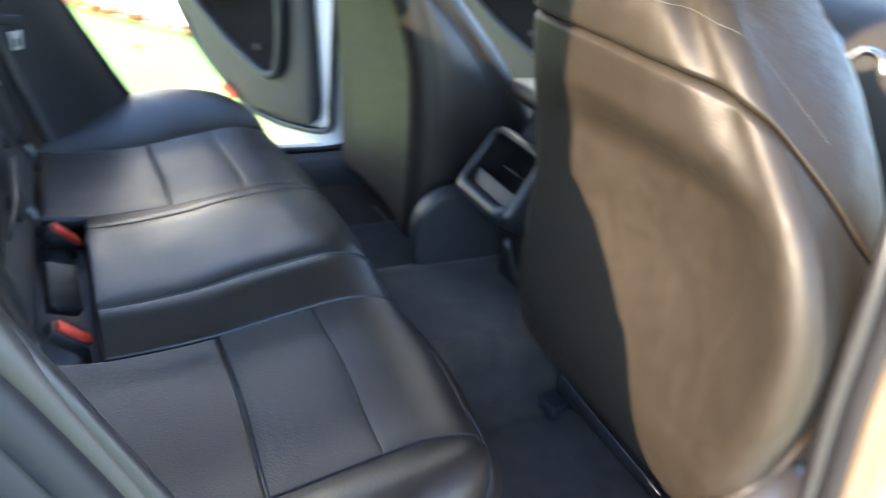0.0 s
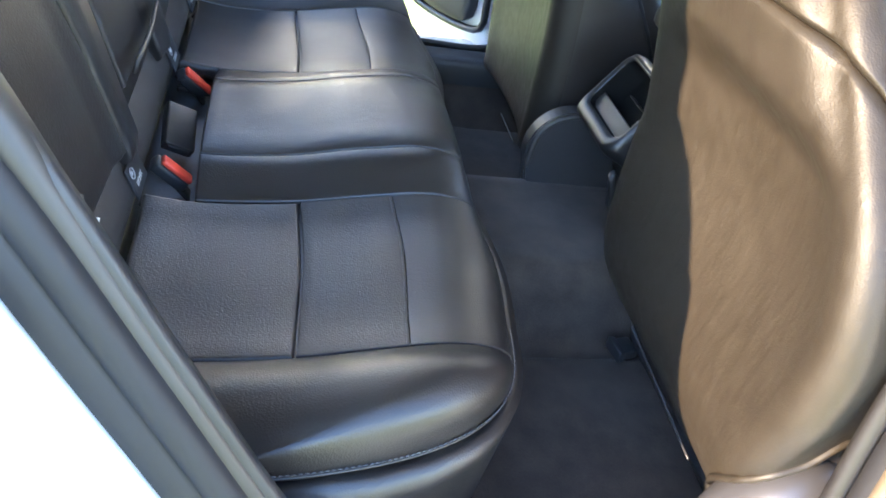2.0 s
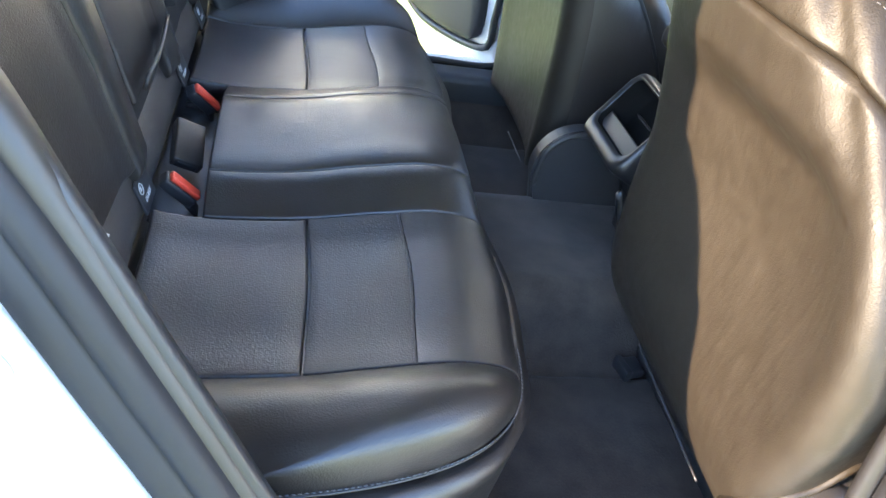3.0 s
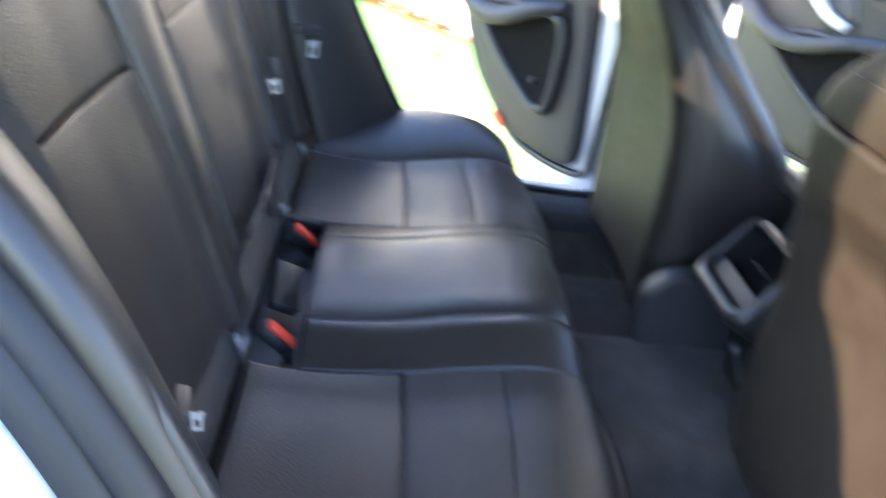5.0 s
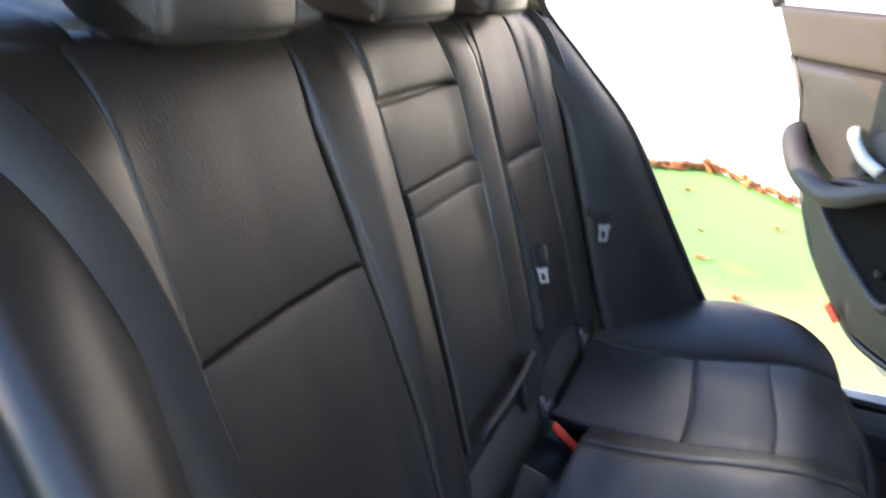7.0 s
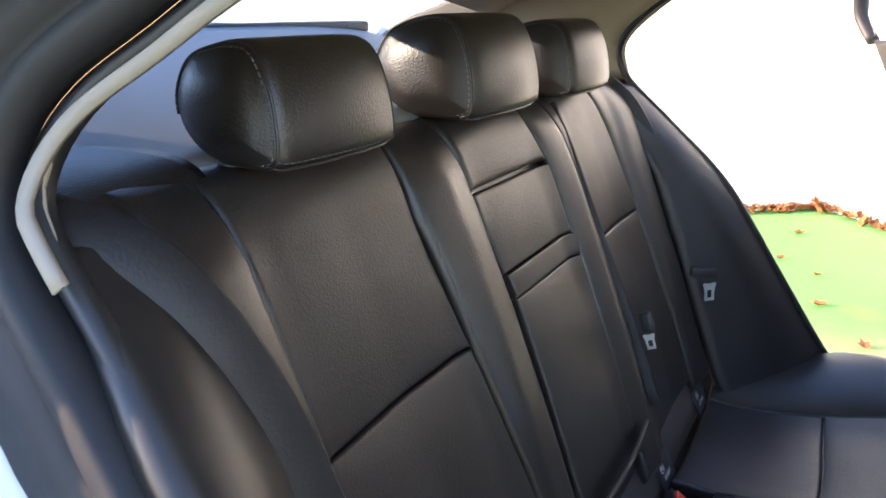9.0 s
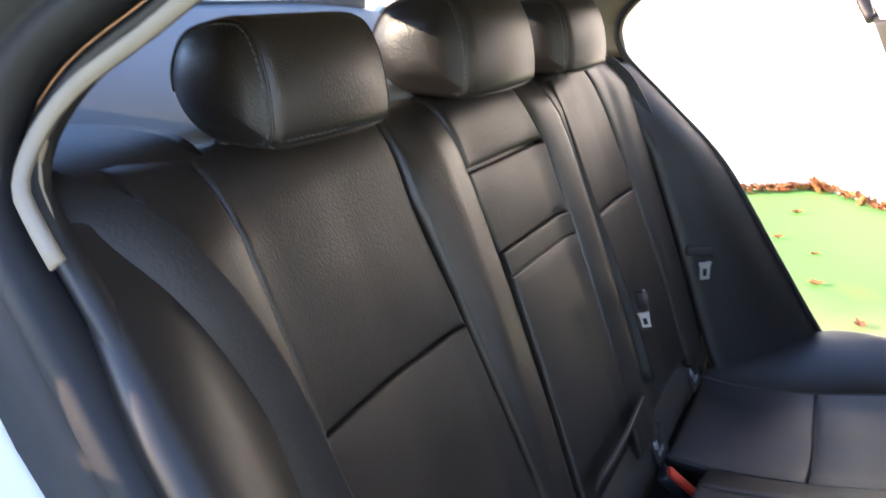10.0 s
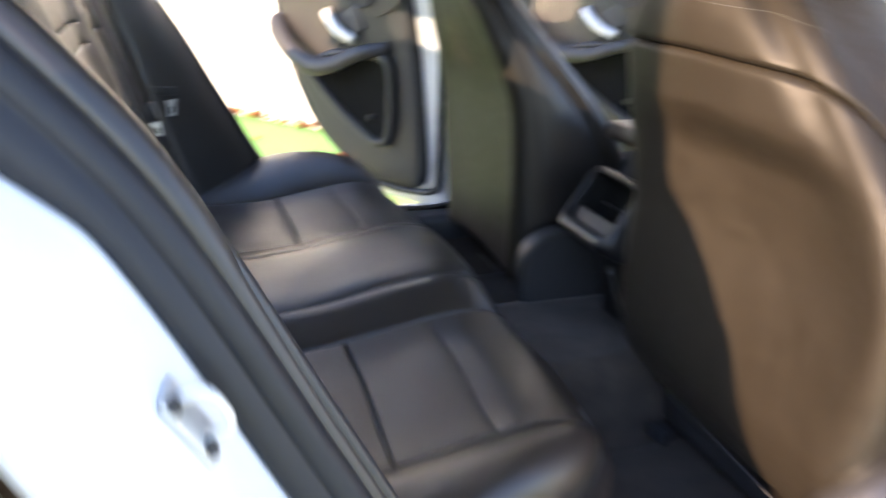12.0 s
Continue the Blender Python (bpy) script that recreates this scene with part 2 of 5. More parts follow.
def pad(name, fn, a0, a1, b0, b1, mat, parent, r=0.006, thick=0.025, crown=0.0, na=18, nb=18, flip=False, wrinkle=0.0, label="", lift=0.0):
    """An upholstered panel over the surface fn(a, b), with rolled edges of radius r, a crown and soft wrinkles."""
    aa, bb = edge_steps(a0, a1, na, r), edge_steps(b0, b1, nb, r)
    top, low = [], []
    e = 0.002
    for a in aa:
        for b in bb:
            p = Vector(fn(a, b))
            nrm = (Vector(fn(a + e, b)) - Vector(fn(a - e, b))).cross(Vector(fn(a, b + e)) - Vector(fn(a, b - e))).normalized()
            if flip:
                nrm = -nrm
            d = min(a - a0, a1 - a, b - b0, b1 - b)
            h = lift
            if d < r:
                h -= r - math.sqrt(max(0, r * r - (r - d) ** 2))
            ua, ub = 2 * (a - a0) / (a1 - a0) - 1, 2 * (b - b0) / (b1 - b0) - 1
            h += crown * (1 - abs(ua) ** 2.5) * (1 - abs(ub) ** 2.5)
            if wrinkle:
                w = noise.noise(p * 9) + 0.5 * noise.noise(p * 23)
                h += wrinkle * w * min(1, d / 0.03)
            top.append(p + nrm * h)
            low.append(p - nrm * thick)
    A, B = len(aa), len(bb)
    verts = top + low
    N = A * B
    faces = []
    for i in range(A - 1):
        for j in range(B - 1):
            q = i * B + j
            faces.append((q, q + B, q + B + 1, q + 1))
            faces.append((N + q, N + q + 1, N + q + B + 1, N + q + B))
    for i in range(A - 1):
        q = i * B
        faces.append((q, q + B, N + q + B, N + q))
        q = i * B + B - 1
        faces.append((q, q + B, N + q + B, N + q))
    for j in range(B - 1):
        faces.append((j, j + 1, N + j + 1, N + j))
        q = (A - 1) * B + j
        faces.append((q, q + 1, N + q + 1, N + q))
    return part(name, from_lists(verts, faces), mat, parent, label)


def tube(name, pts, r, mat, parent, label="", closed=False, seg=8, flat=1.0, taper=(1.0, 1.0)):
    pts = [Vector(p) for p in pts]
    n = len(pts)
    verts, faces = [], []
    side = None
    for i, p in enumerate(pts):
        nxt = pts[(i + 1) % n] if closed else pts[min(i + 1, n - 1)]
        prv = pts[i - 1] if closed else pts[max(i - 1, 0)]
        t = (nxt - prv).normalized()
        if side is None:
            side = t.orthogonal().normalized()
        side = (side - t * side.dot(t)).normalized()
        up = t.cross(side)
        for k in range(seg):
            w = 2 * math.pi * k / seg
            verts.append(p + r * (taper[0] + (taper[1] - taper[0]) * i / n) * (math.cos(w) * side + flat * math.sin(w) * up))
    for i in range(n if closed else n - 1):
        for k in range(seg):
            a, b = i * seg + k, i * seg + (k + 1) % seg
            c, d = ((i + 1) % n) * seg + (k + 1) % seg, ((i + 1) % n) * seg + k
            faces.append((a, b, c, d))
    if not closed:
        faces.append(tuple(range(seg)))
        faces.append(tuple((n - 1) * seg + k for k in range(seg)))
    return part(name, from_lists(verts, faces), mat, parent, label)


def band(name, pts, across, width, thick, mat, parent, label=""):
    """A flat strap along pts; across(i) is the direction of its width."""
    pts = [Vector(p) for p in pts]
    verts, faces = [], []
    n = len(pts)
    for i, p in enumerate(pts):
        t = (pts[min(i + 1, n - 1)] - pts[max(i - 1, 0)]).normalized()
        w = across(i / (n - 1))
        w = (w - t * w.dot(t)).normalized()
        up = t.cross(w)
        for sw, su in ((-1, -1), (-0.9, 1), (0.9, 1), (1, -1)):
            verts.append(p + w * sw * width / 2 + up * su * thick / 2)
    for i in range(n - 1):
        for k in range(4):
            faces.append((4 * i + k, 4 * i + (k + 1) % 4, 4 * i + 4 + (k + 1) % 4, 4 * i + 4 + k))
    faces += [(0, 1, 2, 3), tuple(4 * (n - 1) + k for k in range(4))]
    return part(name, from_lists(verts, faces), mat, parent, label)


def rbox(name, size, m, mat, parent, bevel=0.004, seg=2, label="", taper=1.0):
    """A box with rounded edges; taper narrows its top."""
    bm = bmesh.new()
    bmesh.ops.create_cube(bm, size=1)
    for v in bm.verts:
        k = taper if v.co.z > 0 else 1
        v.co = Vector((v.co.x * size[0] * k, v.co.y * size[1] * k, v.co.z * size[2]))
    bmesh.ops.bevel(bm, geom=bm.edges[:], offset=bevel, segments=seg, affect="EDGES", profile=0.6)
    bm.transform(m)
    return part(name, bm, mat, parent, label, smooth=seg > 1)


def grid_part(name, fn, nu, nv, mat, parent, thick=0.004, label="", smooth=True):
    """A sheet of some thickness over fn(u, v), u and v from 0 to 1."""
    verts, low = [], []
    for i in range(nu + 1):
        for j in range(nv + 1):
            u, v = i / nu, j / nv
            p = Vector(fn(u, v))
            e = 1e-3
            nrm = (Vector(fn(min(u + e, 1), v)) - Vector(fn(max(u - e, 0), v))).cross(Vector(fn(u, min(v + e, 1))) - Vector(fn(u, max(v - e, 0))))
            nrm = nrm.normalized() if nrm.length > 1e-12 else Vector((0, 0, 1))
            verts.append(p)
            low.append(p - nrm * thick)
    B, N = nv + 1, (nu + 1) * (nv + 1)
    faces = []
    for i in range(nu):
        for j in range(nv):
            q = i * B + j
            faces += [(q, q + B, q + B + 1, q + 1), (N + q, N + q + 1, N + q + B + 1, N + q + B)]
    for i in range(nu):
        for q in (i * B, i * B + nv):
            faces.append((q, q + B, N + q + B, N + q))
    for j in range(nv):
        for q in (j, nu * B + j):
            faces.append((q, q + 1, N + q + 1, N + q))
    return part(name, from_lists(verts + low, faces), mat, parent, label, smooth)


def sweep(name, pts, profile, side, mat, parent, label="", closed=False, grow=None):
    """A solid strip along a door opening's edge. profile: (out, depth) pairs, out in the plane of the side, depth outwards in y."""
    n = len(pts)
    k = len(profile)
    verts, faces = [], []
    for i, p in enumerate(pts):
        nxt = pts[(i + 1) % n] if closed else pts[min(i + 1, n - 1)]
        prv = pts[i - 1] if closed else pts[max(i - 1, 0)]
        t = nxt - prv
        out = Vector((-t.z, 0, t.x)).normalized()
        g = grow(p) if grow else 0.0
        for a, b in profile:
            verts.append(p + out * (a + g * min(1.0, max(0.0, (a - 0.030) / 0.02))) + Vector((0, side * b, 0)))
    for i in range(n if closed else n - 1):
        for j in range(k):
            a, b = i * k + j, i * k + (j + 1) % k
            c, d = ((i + 1) % n) * k + (j + 1) % k, ((i + 1) % n) * k + j
            faces.append((a, b, c, d))
    if not closed:
        faces += [tuple(range(k)), tuple((n - 1) * k + j for j in range(k))]
    return part(name, from_lists(verts, faces), mat, parent, label)


def stitches(name, pts, parent, step=0.0062, length=0.004, r=0.0007):
    """A row of stitches along a curve, joined into one part."""
    pts = [Vector(p) for p in pts]
    bm = bmesh.new()
    carry = 0.0
    for a, b in zip(pts, pts[1:]):
        d = (b - a).length
        t = (b - a).normalized()
        s = t.orthogonal().normalized()
        u = t.cross(s)
        while carry < d:
            c = a + t * carry
            ring = []
            for e in (-length / 2, length / 2):
                ring.append([bm.verts.new(c + t * e + s * r * x + u * r * y) for x, y in ((1, 0), (0, 1), (-1, 0), (0, -1))])
            for k in range(4):
                bm.faces.new((ring[0][k], ring[0][(k + 1) % 4], ring[1][(k + 1) % 4], ring[1][k]))
            bm.faces.new(ring[0])
            bm.faces.new(ring[1])
            carry += step
        carry -= d
    return tagged(part(name, bm, THREAD, parent, "grey contrast thread"), kind="stuff")


# ---- setting: ground, wall, fallen leaves ----
def flat_plate(name, corners, thick, mat, label, category):
    n = len(corners)
    verts = [Vector(c) for c in corners] + [Vector(c) - Vector((0, 0, thick)) for c in corners]
    faces = [tuple(range(n)), tuple(range(2 * n - 1, n - 1, -1))] + [(i, (i + 1) % n, n + (i + 1) % n, n + i) for i in range(n)]
    ob = part(name, from_lists(verts, faces), mat, None, label, smooth=False)
    return tagged(ob, label, category, kind="structure")


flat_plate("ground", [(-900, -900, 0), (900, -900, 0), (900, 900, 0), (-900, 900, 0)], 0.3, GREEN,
           "green painted concrete yard floor, pale yellow near the car, with brown stains", "ground")

WALL_LINE = [(-9.0, 4.2), (-0.45, 4.36), (0.02, 4.54), (1.75, 2.38), (9.0, 2.2)]


def yard_wall():
    out = [Vector((x, y, 0)) for x, y in WALL_LINE]
    back = [p + Vector((0.12, 0.22, 0)) for p in out]
    verts, faces = [], []
    for z in (-0.1, 2.9):
        verts += [p + Vector((0, 0, z)) for p in out] + [p + Vector((0, 0, z)) for p in back]
    k = len(out)
    for i in range(k - 1):
        faces += [(i, i + 1, 2 * k + i + 1, 2 * k + i), (k + i, k + i + 1, 3 * k + i + 1, 3 * k + i),
                  (2 * k + i, 2 * k + i + 1, 3 * k + i + 1, 3 * k + i), (i, i + 1, k + i + 1, k + i)]
    faces += [(0, k, 3 * k, 2 * k), (k - 1, 2 * k - 1, 4 * k - 1, 3 * k - 1)]
    ob = part("wall_yard", from_lists(verts, faces), PLASTER, None, smooth=False)
    return tagged(ob, "white rendered yard wall standing in full sunlight", "wall", kind="structure")


yard_wall()


def leaf_into(bm, m, size, curl):
    """One dry leaf with lobes, a midrib fold and a curled edge."""
    ring = []
    for k in range(11):
        w = 2 * math.pi * k / 11
        rad = size * (0.62 + 0.38 * abs(math.cos(2.5 * w))) * (1.25 if k == 0 else 1)
        x, y = rad * math.cos(w), rad * 0.7 * math.sin(w)
        ring.append(bm.verts.new(m @ Vector((x, y, abs(y) * 0.45 + curl * (x * x + y * y) / size))))
    c = bm.verts.new(m @ Vector((0, 0, 0.0)))
    for k in range(11):
        bm.faces.new((c, ring[k], ring[(k + 1) % 11]))


def leaves():
    rng = random.Random(4)
    bm = bmesh.new()
    for i in range(230):
        seg = rng.choice([0, 1, 1, 2, 2, 2, 2])
        a, b = Vector((*WALL_LINE[seg], 0)), Vector((*WALL_LINE[seg + 1], 0))
        if seg == 0:
            a = a.lerp(b, 0.85)
        p = a.lerp(b, rng.random() ** (1.7 if seg == 2 else 1))
        p += Vector((rng.uniform(-0.02, 0.02), -abs(rng.gauss(0, 0.045)) - 0.02, 0.010 + abs(rng.gauss(0, 0.014))))
        leaf_into(bm, pose(p.x, p.y, p.z, rng.uniform(-50, 50), rng.uniform(-50, 50), rng.uniform(0, 360)), rng.uniform(0.02, 0.042), 0.5)
    me = bpy.data.meshes.new("leaf_litter")
    bm.to_mesh(me)
    bm.free()
    ob = link_part("leaf_litter", me, LEAF, None, smooth=False)
    tagged(ob, "drift of dry brown leaves along the foot of the wall", "leaves", kind="stuff")
    spots = [(0.085, 3.06), (-0.055, 3.84), (0.2, 4.4), (0.36, 4.15), (-0.1, 3.3), (0.12, 2.62), (-0.2, 4.35), (0.45, 3.3), (0.62, 3.75), (0.3, 2.2)]
    for x, y in spots:
        bm = bmesh.new()
        leaf_into(bm, pose(0, 0, 0.004, rng.uniform(-6, 6), rng.uniform(-6, 6), rng.uniform(0, 360)), rng.uniform(0.026, 0.042), 0.35)
        me = bpy.data.meshes.new("fallen_leaf")
        bm.to_mesh(me)
        bm.free()
        ob = link_part("fallen_leaf", me, LEAF, None, smooth=False)
        ob.location = (x, y, 0)
        tagged(ob, "single dry yellow-brown leaf lying on the green floor", "leaf", "leaves on the yard floor")


leaves()

# ---- car body ----
car = thing("saloon_car", "white saloon car with its side doors standing open", "car")

# The edge of the rear door opening on one side, from the sill up the rear edge and along the roof to the centre pillar.
OPENING = [(0.69, 0.729, 0.420), (0.56, 0.729, 0.420), (0.42, 0.725, 0.428), (0.30, 0.716, 0.470), (0.220, 0.704, 0.570), (0.132, 0.679, 0.730),
           (0.027, 0.648, 0.923), (-0.076, 0.624, 1.045), (-0.158, 0.604, 1.140), (-0.163, 0.596, 1.20), (-0.107, 0.585, 1.254), (-0.02, 0.576, 1.296),
           (0.15, 0.566, 1.332), (0.35, 0.560, 1.348), (0.55, 0.562, 1.350), (0.69, 0.577, 1.335), (0.745, 0.60, 1.25), (0.755, 0.645, 1.0),
           (0.762, 0.69, 0.75), (0.765, 0.715, 0.55), (0.745, 0.727, 0.45)]


# On the side of the camera the roof rail lies a little further in.
NEAR_TOP = [(-0.152, 0.608, 1.128), (-0.170, 0.599, 1.152), (-0.166, 0.586, 1.180), (-0.143, 0.571, 1.208), (-0.094, 0.555, 1.236), (-0.037, 0.542, 1.266), (0.06, 0.535, 1.300), (0.18, 0.535, 1.322)]


# Its centre pillar comes a little further back low down.
NEAR_FRONT = [(0.735, 0.655, 1.0), (0.712, 0.694, 0.85), (0.716, 0.704, 0.70), (0.730, 0.712, 0.56), (0.728, 0.727, 0.455)]


def opening(side):
    pts = OPENING if side > 0 else OPENING[:8] + NEAR_TOP + OPENING[13:17] + NEAR_FRONT
    return spline([(x, side * y, z) for x, y, z in pts], 260, closed=True)


REAR_EDGE = sorted(((p.z, p.x, p.y) for p in opening(1) if p.x < 0.32 and p.z < 1.20), key=lambda q: q[0])


def edge_at(z):
    """x and y of the rear edge of the opening at the height z."""
    zs = [q[0] for q in REAR_EDGE]
    return float(np.interp(z, zs, [q[1] for q in REAR_EDGE])), float(np.interp(z, zs, [q[2] for q in REAR_EDGE]))


def widen(p):
    """The seal grows wider up the rear edge of the opening."""
    return 0.028 * min(1.0, max(0.0, (p.z - 0.94) / 0.12)) * min(1.0, max(0.0, (1.24 - p.z) / 0.08)) * (1.0 if p.x < 0.4 else 0.0)


for side in (-1, 1):
    ring = opening(side)
    # rubber seal with a bulb, a groove and a wide flat lip
    sweep("door_seal", ring, [(-0.003, -0.012), (-0.004, -0.003), (0.000, 0.002), (0.006, 0.003), (0.010, 0.002), (0.006, -0.012)],
          side, RUBBER_DARK, car, "black rubber bulb seal", closed=True)
    sweep("door_seal", ring, [(0.0105, 0.002), (0.0105, 0.013), (0.013, 0.022), (0.020, 0.027), (0.030, 0.027), (0.0315, 0.025), (0.033, 0.029),
                              (0.050, 0.036), (0.055, 0.030), (0.050, 0.010), (0.02, -0.006)],
          side, RUBBER, car, "grey rubber door seal lip", closed=True, grow=widen)
    if side < 0:
        # strip over the centre pillar seal; its tan is sunlight put into the colour
        sweep("sunlit_seal_strip", [p for p in ring if 0.46 < p.z < 1.05 and p.x > 0.6], [(0.012, 0.020), (0.014, 0.031), (0.030, 0.037), (0.048, 0.042), (0.054, 0.034), (0.050, 0.020)],
              side, SUNLIT_SEAL, car, "centre pillar seal strip, its sunlit tan put into the colour")
    # white painted jamb, stepping out to the skin of the body
    sweep("door_jamb", ring, [(0.050, 0.020), (0.056, 0.034), (0.062, 0.050), (0.070, 0.085), (0.085, 0.118), (0.105, 0.130), (0.135, 0.130),
                              (0.135, 0.110), (0.10, 0.09), (0.07, 0.02)],
          side, PAINT, car, closed=True, grow=widen)

# quarter panels behind the openings and sills below
for side in (-1, 1):
    def quarter(u, v, side=side):
        z = 0.36 + 0.72 * v
        ex, ey = edge_at(max(z, 0.49))
        x = (ex - 0.160) * (1 - u) + -1.25 * u
        return (x, side * (ey + 0.126 - 0.10 * u * u * v), z)
    grid_part("quarter_panel", quarter, 10, 16, PAINT, car, 0.012 * -side)
    rbox("sill", (2.2, 0.10, 0.20), pose(1.0, side * 0.80, 0.29), PAINT, car, 0.02, 3)
    rbox("sill_trim", (1.5, 0.075, 0.11), pose(0.98, side * 0.665, 0.365), PLASTIC, car, 0.02, 3, "dark plastic sill cover")


def roof_z(x, y):
    return 1.405 - 0.055 * (y / 0.56) ** 2 - 0.118 * max(0, (-0.15 - x) / 0.35) ** 2 - 0.05 * max(0, (x - 0.9) / 0.5) ** 2


grid_part("headliner", lambda u, v: (-0.42 + 1.75 * u, -0.56 + 1.12 * v, roof_z(-0.42 + 1.75 * u, -0.56 + 1.12 * v) - 0.012), 24, 16, BEIGE, car, 0.008, "beige cloth headliner")
grid_part("roof", lambda u, v: (-0.45 + 1.80 * u, -0.60 + 1.20 * v, roof_z(-0.45 + 1.80 * u, -0.60 + 1.20 * v) + 0.03), 24, 16, PAINT, car, 0.012)

for side in (-1, 1):
    # beige trim of the rear roof pillar
    inner_edge = spline([(-0.152, side * 0.600, 1.135), (-0.157, side * 0.592, 1.20), (-0.102, side * 0.581, 1.252), (-0.02, side * 0.572, 1.294), (0.15, side * 0.562, 1.33)], 24)
    if side < 0:
        inner_edge = spline([(x + 0.004, -y + 0.004, z) for x, y, z in NEAR_TOP], 24)
    outer_edge = spline([(-0.72, side * 0.57, 1.22), (-0.64, side * 0.555, 1.265), (-0.50, side * 0.545, 1.30), (-0.36, side * 0.54, 1.335), (-0.15, side * 0.54, 1.36)], 24)

    def pillar(u, v, a=inner_edge, b=outer_edge, side=side):
        p, q = a[round(u * 24)], b[round(u * 24)]
        w = p.lerp(q, v)
        w.y -= side * 0.025 * math.sin(math.pi * min(1, v * 1.4)) * (1 - v)
        return w
    grid_part("pillar_trim", lambda u, v, f=pillar: f(round(u * 24) / 24, v), 24, 8, BEIGE, car, 0.006 * side, "beige rear pillar trim")
    # painted rear pillar outside
    grid_part("roof_pillar", lambda u, v, f=pillar, side=side: Vector(f(round(u * 24) / 24, 0.22 + 0.78 * v)) + Vector((-0.02, side * 0.026, 0.012 + 0.01 * u)), 24, 6, PAINT, car, 0.004 * side)
    if side < 0:
        # pale edge of the pillar trim between the seal and the cabin
        ring = [p for p in opening(side) if 1.103 < p.z < 1.325 and p.x < 0.12]
        sweep("pillar_trim_edge", ring, [(-0.0115, 0.006), (-0.0045, 0.010), (-0.003, 0.012), (-0.0045, 0.014), (-0.0115, 0.010)], side, TRIM_EDGE, car, "pale beige edge of the pillar trim")

# parcel shelf, rear window and boot lid
def shelf(u, v):
    return (-0.205 - 0.53 * u, -0.60 + 1.20 * v, 1.128 + 0.125 * u ** 1.15 - 0.02 * (2 * v - 1) ** 4)


grid_part("parcel_shelf", shelf, 12, 16, SHELF, car, 0.02, "grey cloth-covered parcel shelf")
for y in (-0.30, 0.30):
    rbox("shelf_vent", (0.07, 0.15, 0.006), Matrix.Translation(Vector(shelf(0.72, 0.5 + y / 1.2)) + Vector((0, 0, 0.002))) @ pose(0, 0, 0, 0, 13, 0), PLASTIC, car, 0.002, 2, "dark plastic shelf vent")
rbox("shelf_ledge", (0.035, 1.16, 0.030), pose(-0.742, 0, 1.262, 0, 6, 0), PLASTIC_GREY, car, 0.006, 2, "grey ledge behind the parcel shelf")
grid_part("rear_window", lambda u, v: (-0.757 + 0.345 * u, -0.55 + 1.10 * v, 1.270 + 0.045 * u - 0.02 * (2 * v - 1) ** 2 * (1 - u)), 6, 12, TINTED, car, 0.004)
rbox("window_header", (0.05, 1.10, 0.050), pose(-0.400, 0, 1.330, 0, -12, 0), BEIGE, car, 0.006, 2, "beige header above the rear window")
tube("window_seal", [(-0.752, -0.55 + 1.1 * i / 20, 1.272 - 0.02 * (i / 10 - 1) ** 2) for i in range(21)], 0.009, RUBBER_DARK, car, "black rear window seal")
grid_part("boot_lid", lambda u, v: (-0.76 - 0.55 * u, -0.68 + 1.36 * v, 1.225 - 0.05 * u - 0.05 * (2 * v - 1) ** 2), 6, 10, PAINT, car, 0.012)
rbox("tail_panel", (0.03, 1.36, 0.75), pose(-1.29, 0, 0.75), PAINT, car, 0.01, 2)

# centre pillars and front roof pillars
for side in (-1, 1):
    def bpillar(u, v, side=side):
        z = 0.40 + 0.95 * v
        y = float(np.interp(z, [0.4, 0.75, 1.0, 1.25, 1.36], [0.725, 0.70, 0.66, 0.61, 0.575]))
        x = 0.765 + 0.14 * u - 0.02 * v
        return (x, side * (y - 0.03 * math.sin(math.pi * u)), z)
    grid_part("centre_pillar_trim", bpillar, 8, 16, PLASTIC_GREY, car, 0.03 * side, "grey plastic centre pillar trim")
    tube("windscreen_pillar", spline([(1.33, side * 0.58, 1.33), (1.55, side * 0.64, 1.22), (1.80, side * 0.70, 1.02)], 12), 0.04, PLASTIC_GREY, car, "grey windscreen pillar trim", seg=10)


# ---- floor ----
def floor_z(x, y):
    t = max(0.0, min(1.0, (0.20 - abs(y)) / 0.07))
    t = t * t * (3 - 2 * t)
    side = max(0.0, min(1.0, (abs(y) - 0.56) / 0.08))
    return 0.27 + 0.135 * t + 0.10 * side + 0.003 * noise.noise(Vector((x * 14, y * 14, 0)))


carpet = grid_part("floor", lambda u, v: (-0.35 + 2.20 * u, -0.65 + 1.30 * v, floor_z(-0.35 + 2.20 * u, -0.65 + 1.30 * v)), 50, 60, CARPET, None, 0.02)
tagged(carpet, "black carpeted car floor with a raised centre tunnel", "floor", kind="structure")
for side in (-1, 1):
    mat_ob = pad("floor_mat", lambda a, b, side=side: (a, side * b, floor_z(a, side * b) + 0.008), 0.46, 0.95, 0.22, 0.56, CARPET, None, r=0.012, thick=0.005, flip=side < 0, na=20, nb=20, wrinkle=0.002)
    tagged(mat_ob, "black carpet floor mat lying in the rear footwell", "floor mat", "rear floor mats")

# ---- rear bench ----
CUSH = Profile([(0.02, 0.532), (0.10, 0.524), (0.22, 0.531), (0.33, 0.549), (0.388, 0.557), (0.430, 0.554), (0.457, 0.544), (0.470, 0.526), (0.472, 0.485), (0.464, 0.43), (0.456, 0.38)])


def corner(y):
    k = (abs(y) - 0.43) / (0.207 if y < 0 else 0.275)
    round_off = 1.0 if k <= 0 else (1 - min(k, 0.99) ** 3) ** (1 / 3)
    return round_off * (1.0 + 0.040 * math.exp(-((abs(y) - 0.30) / 0.13) ** 2))


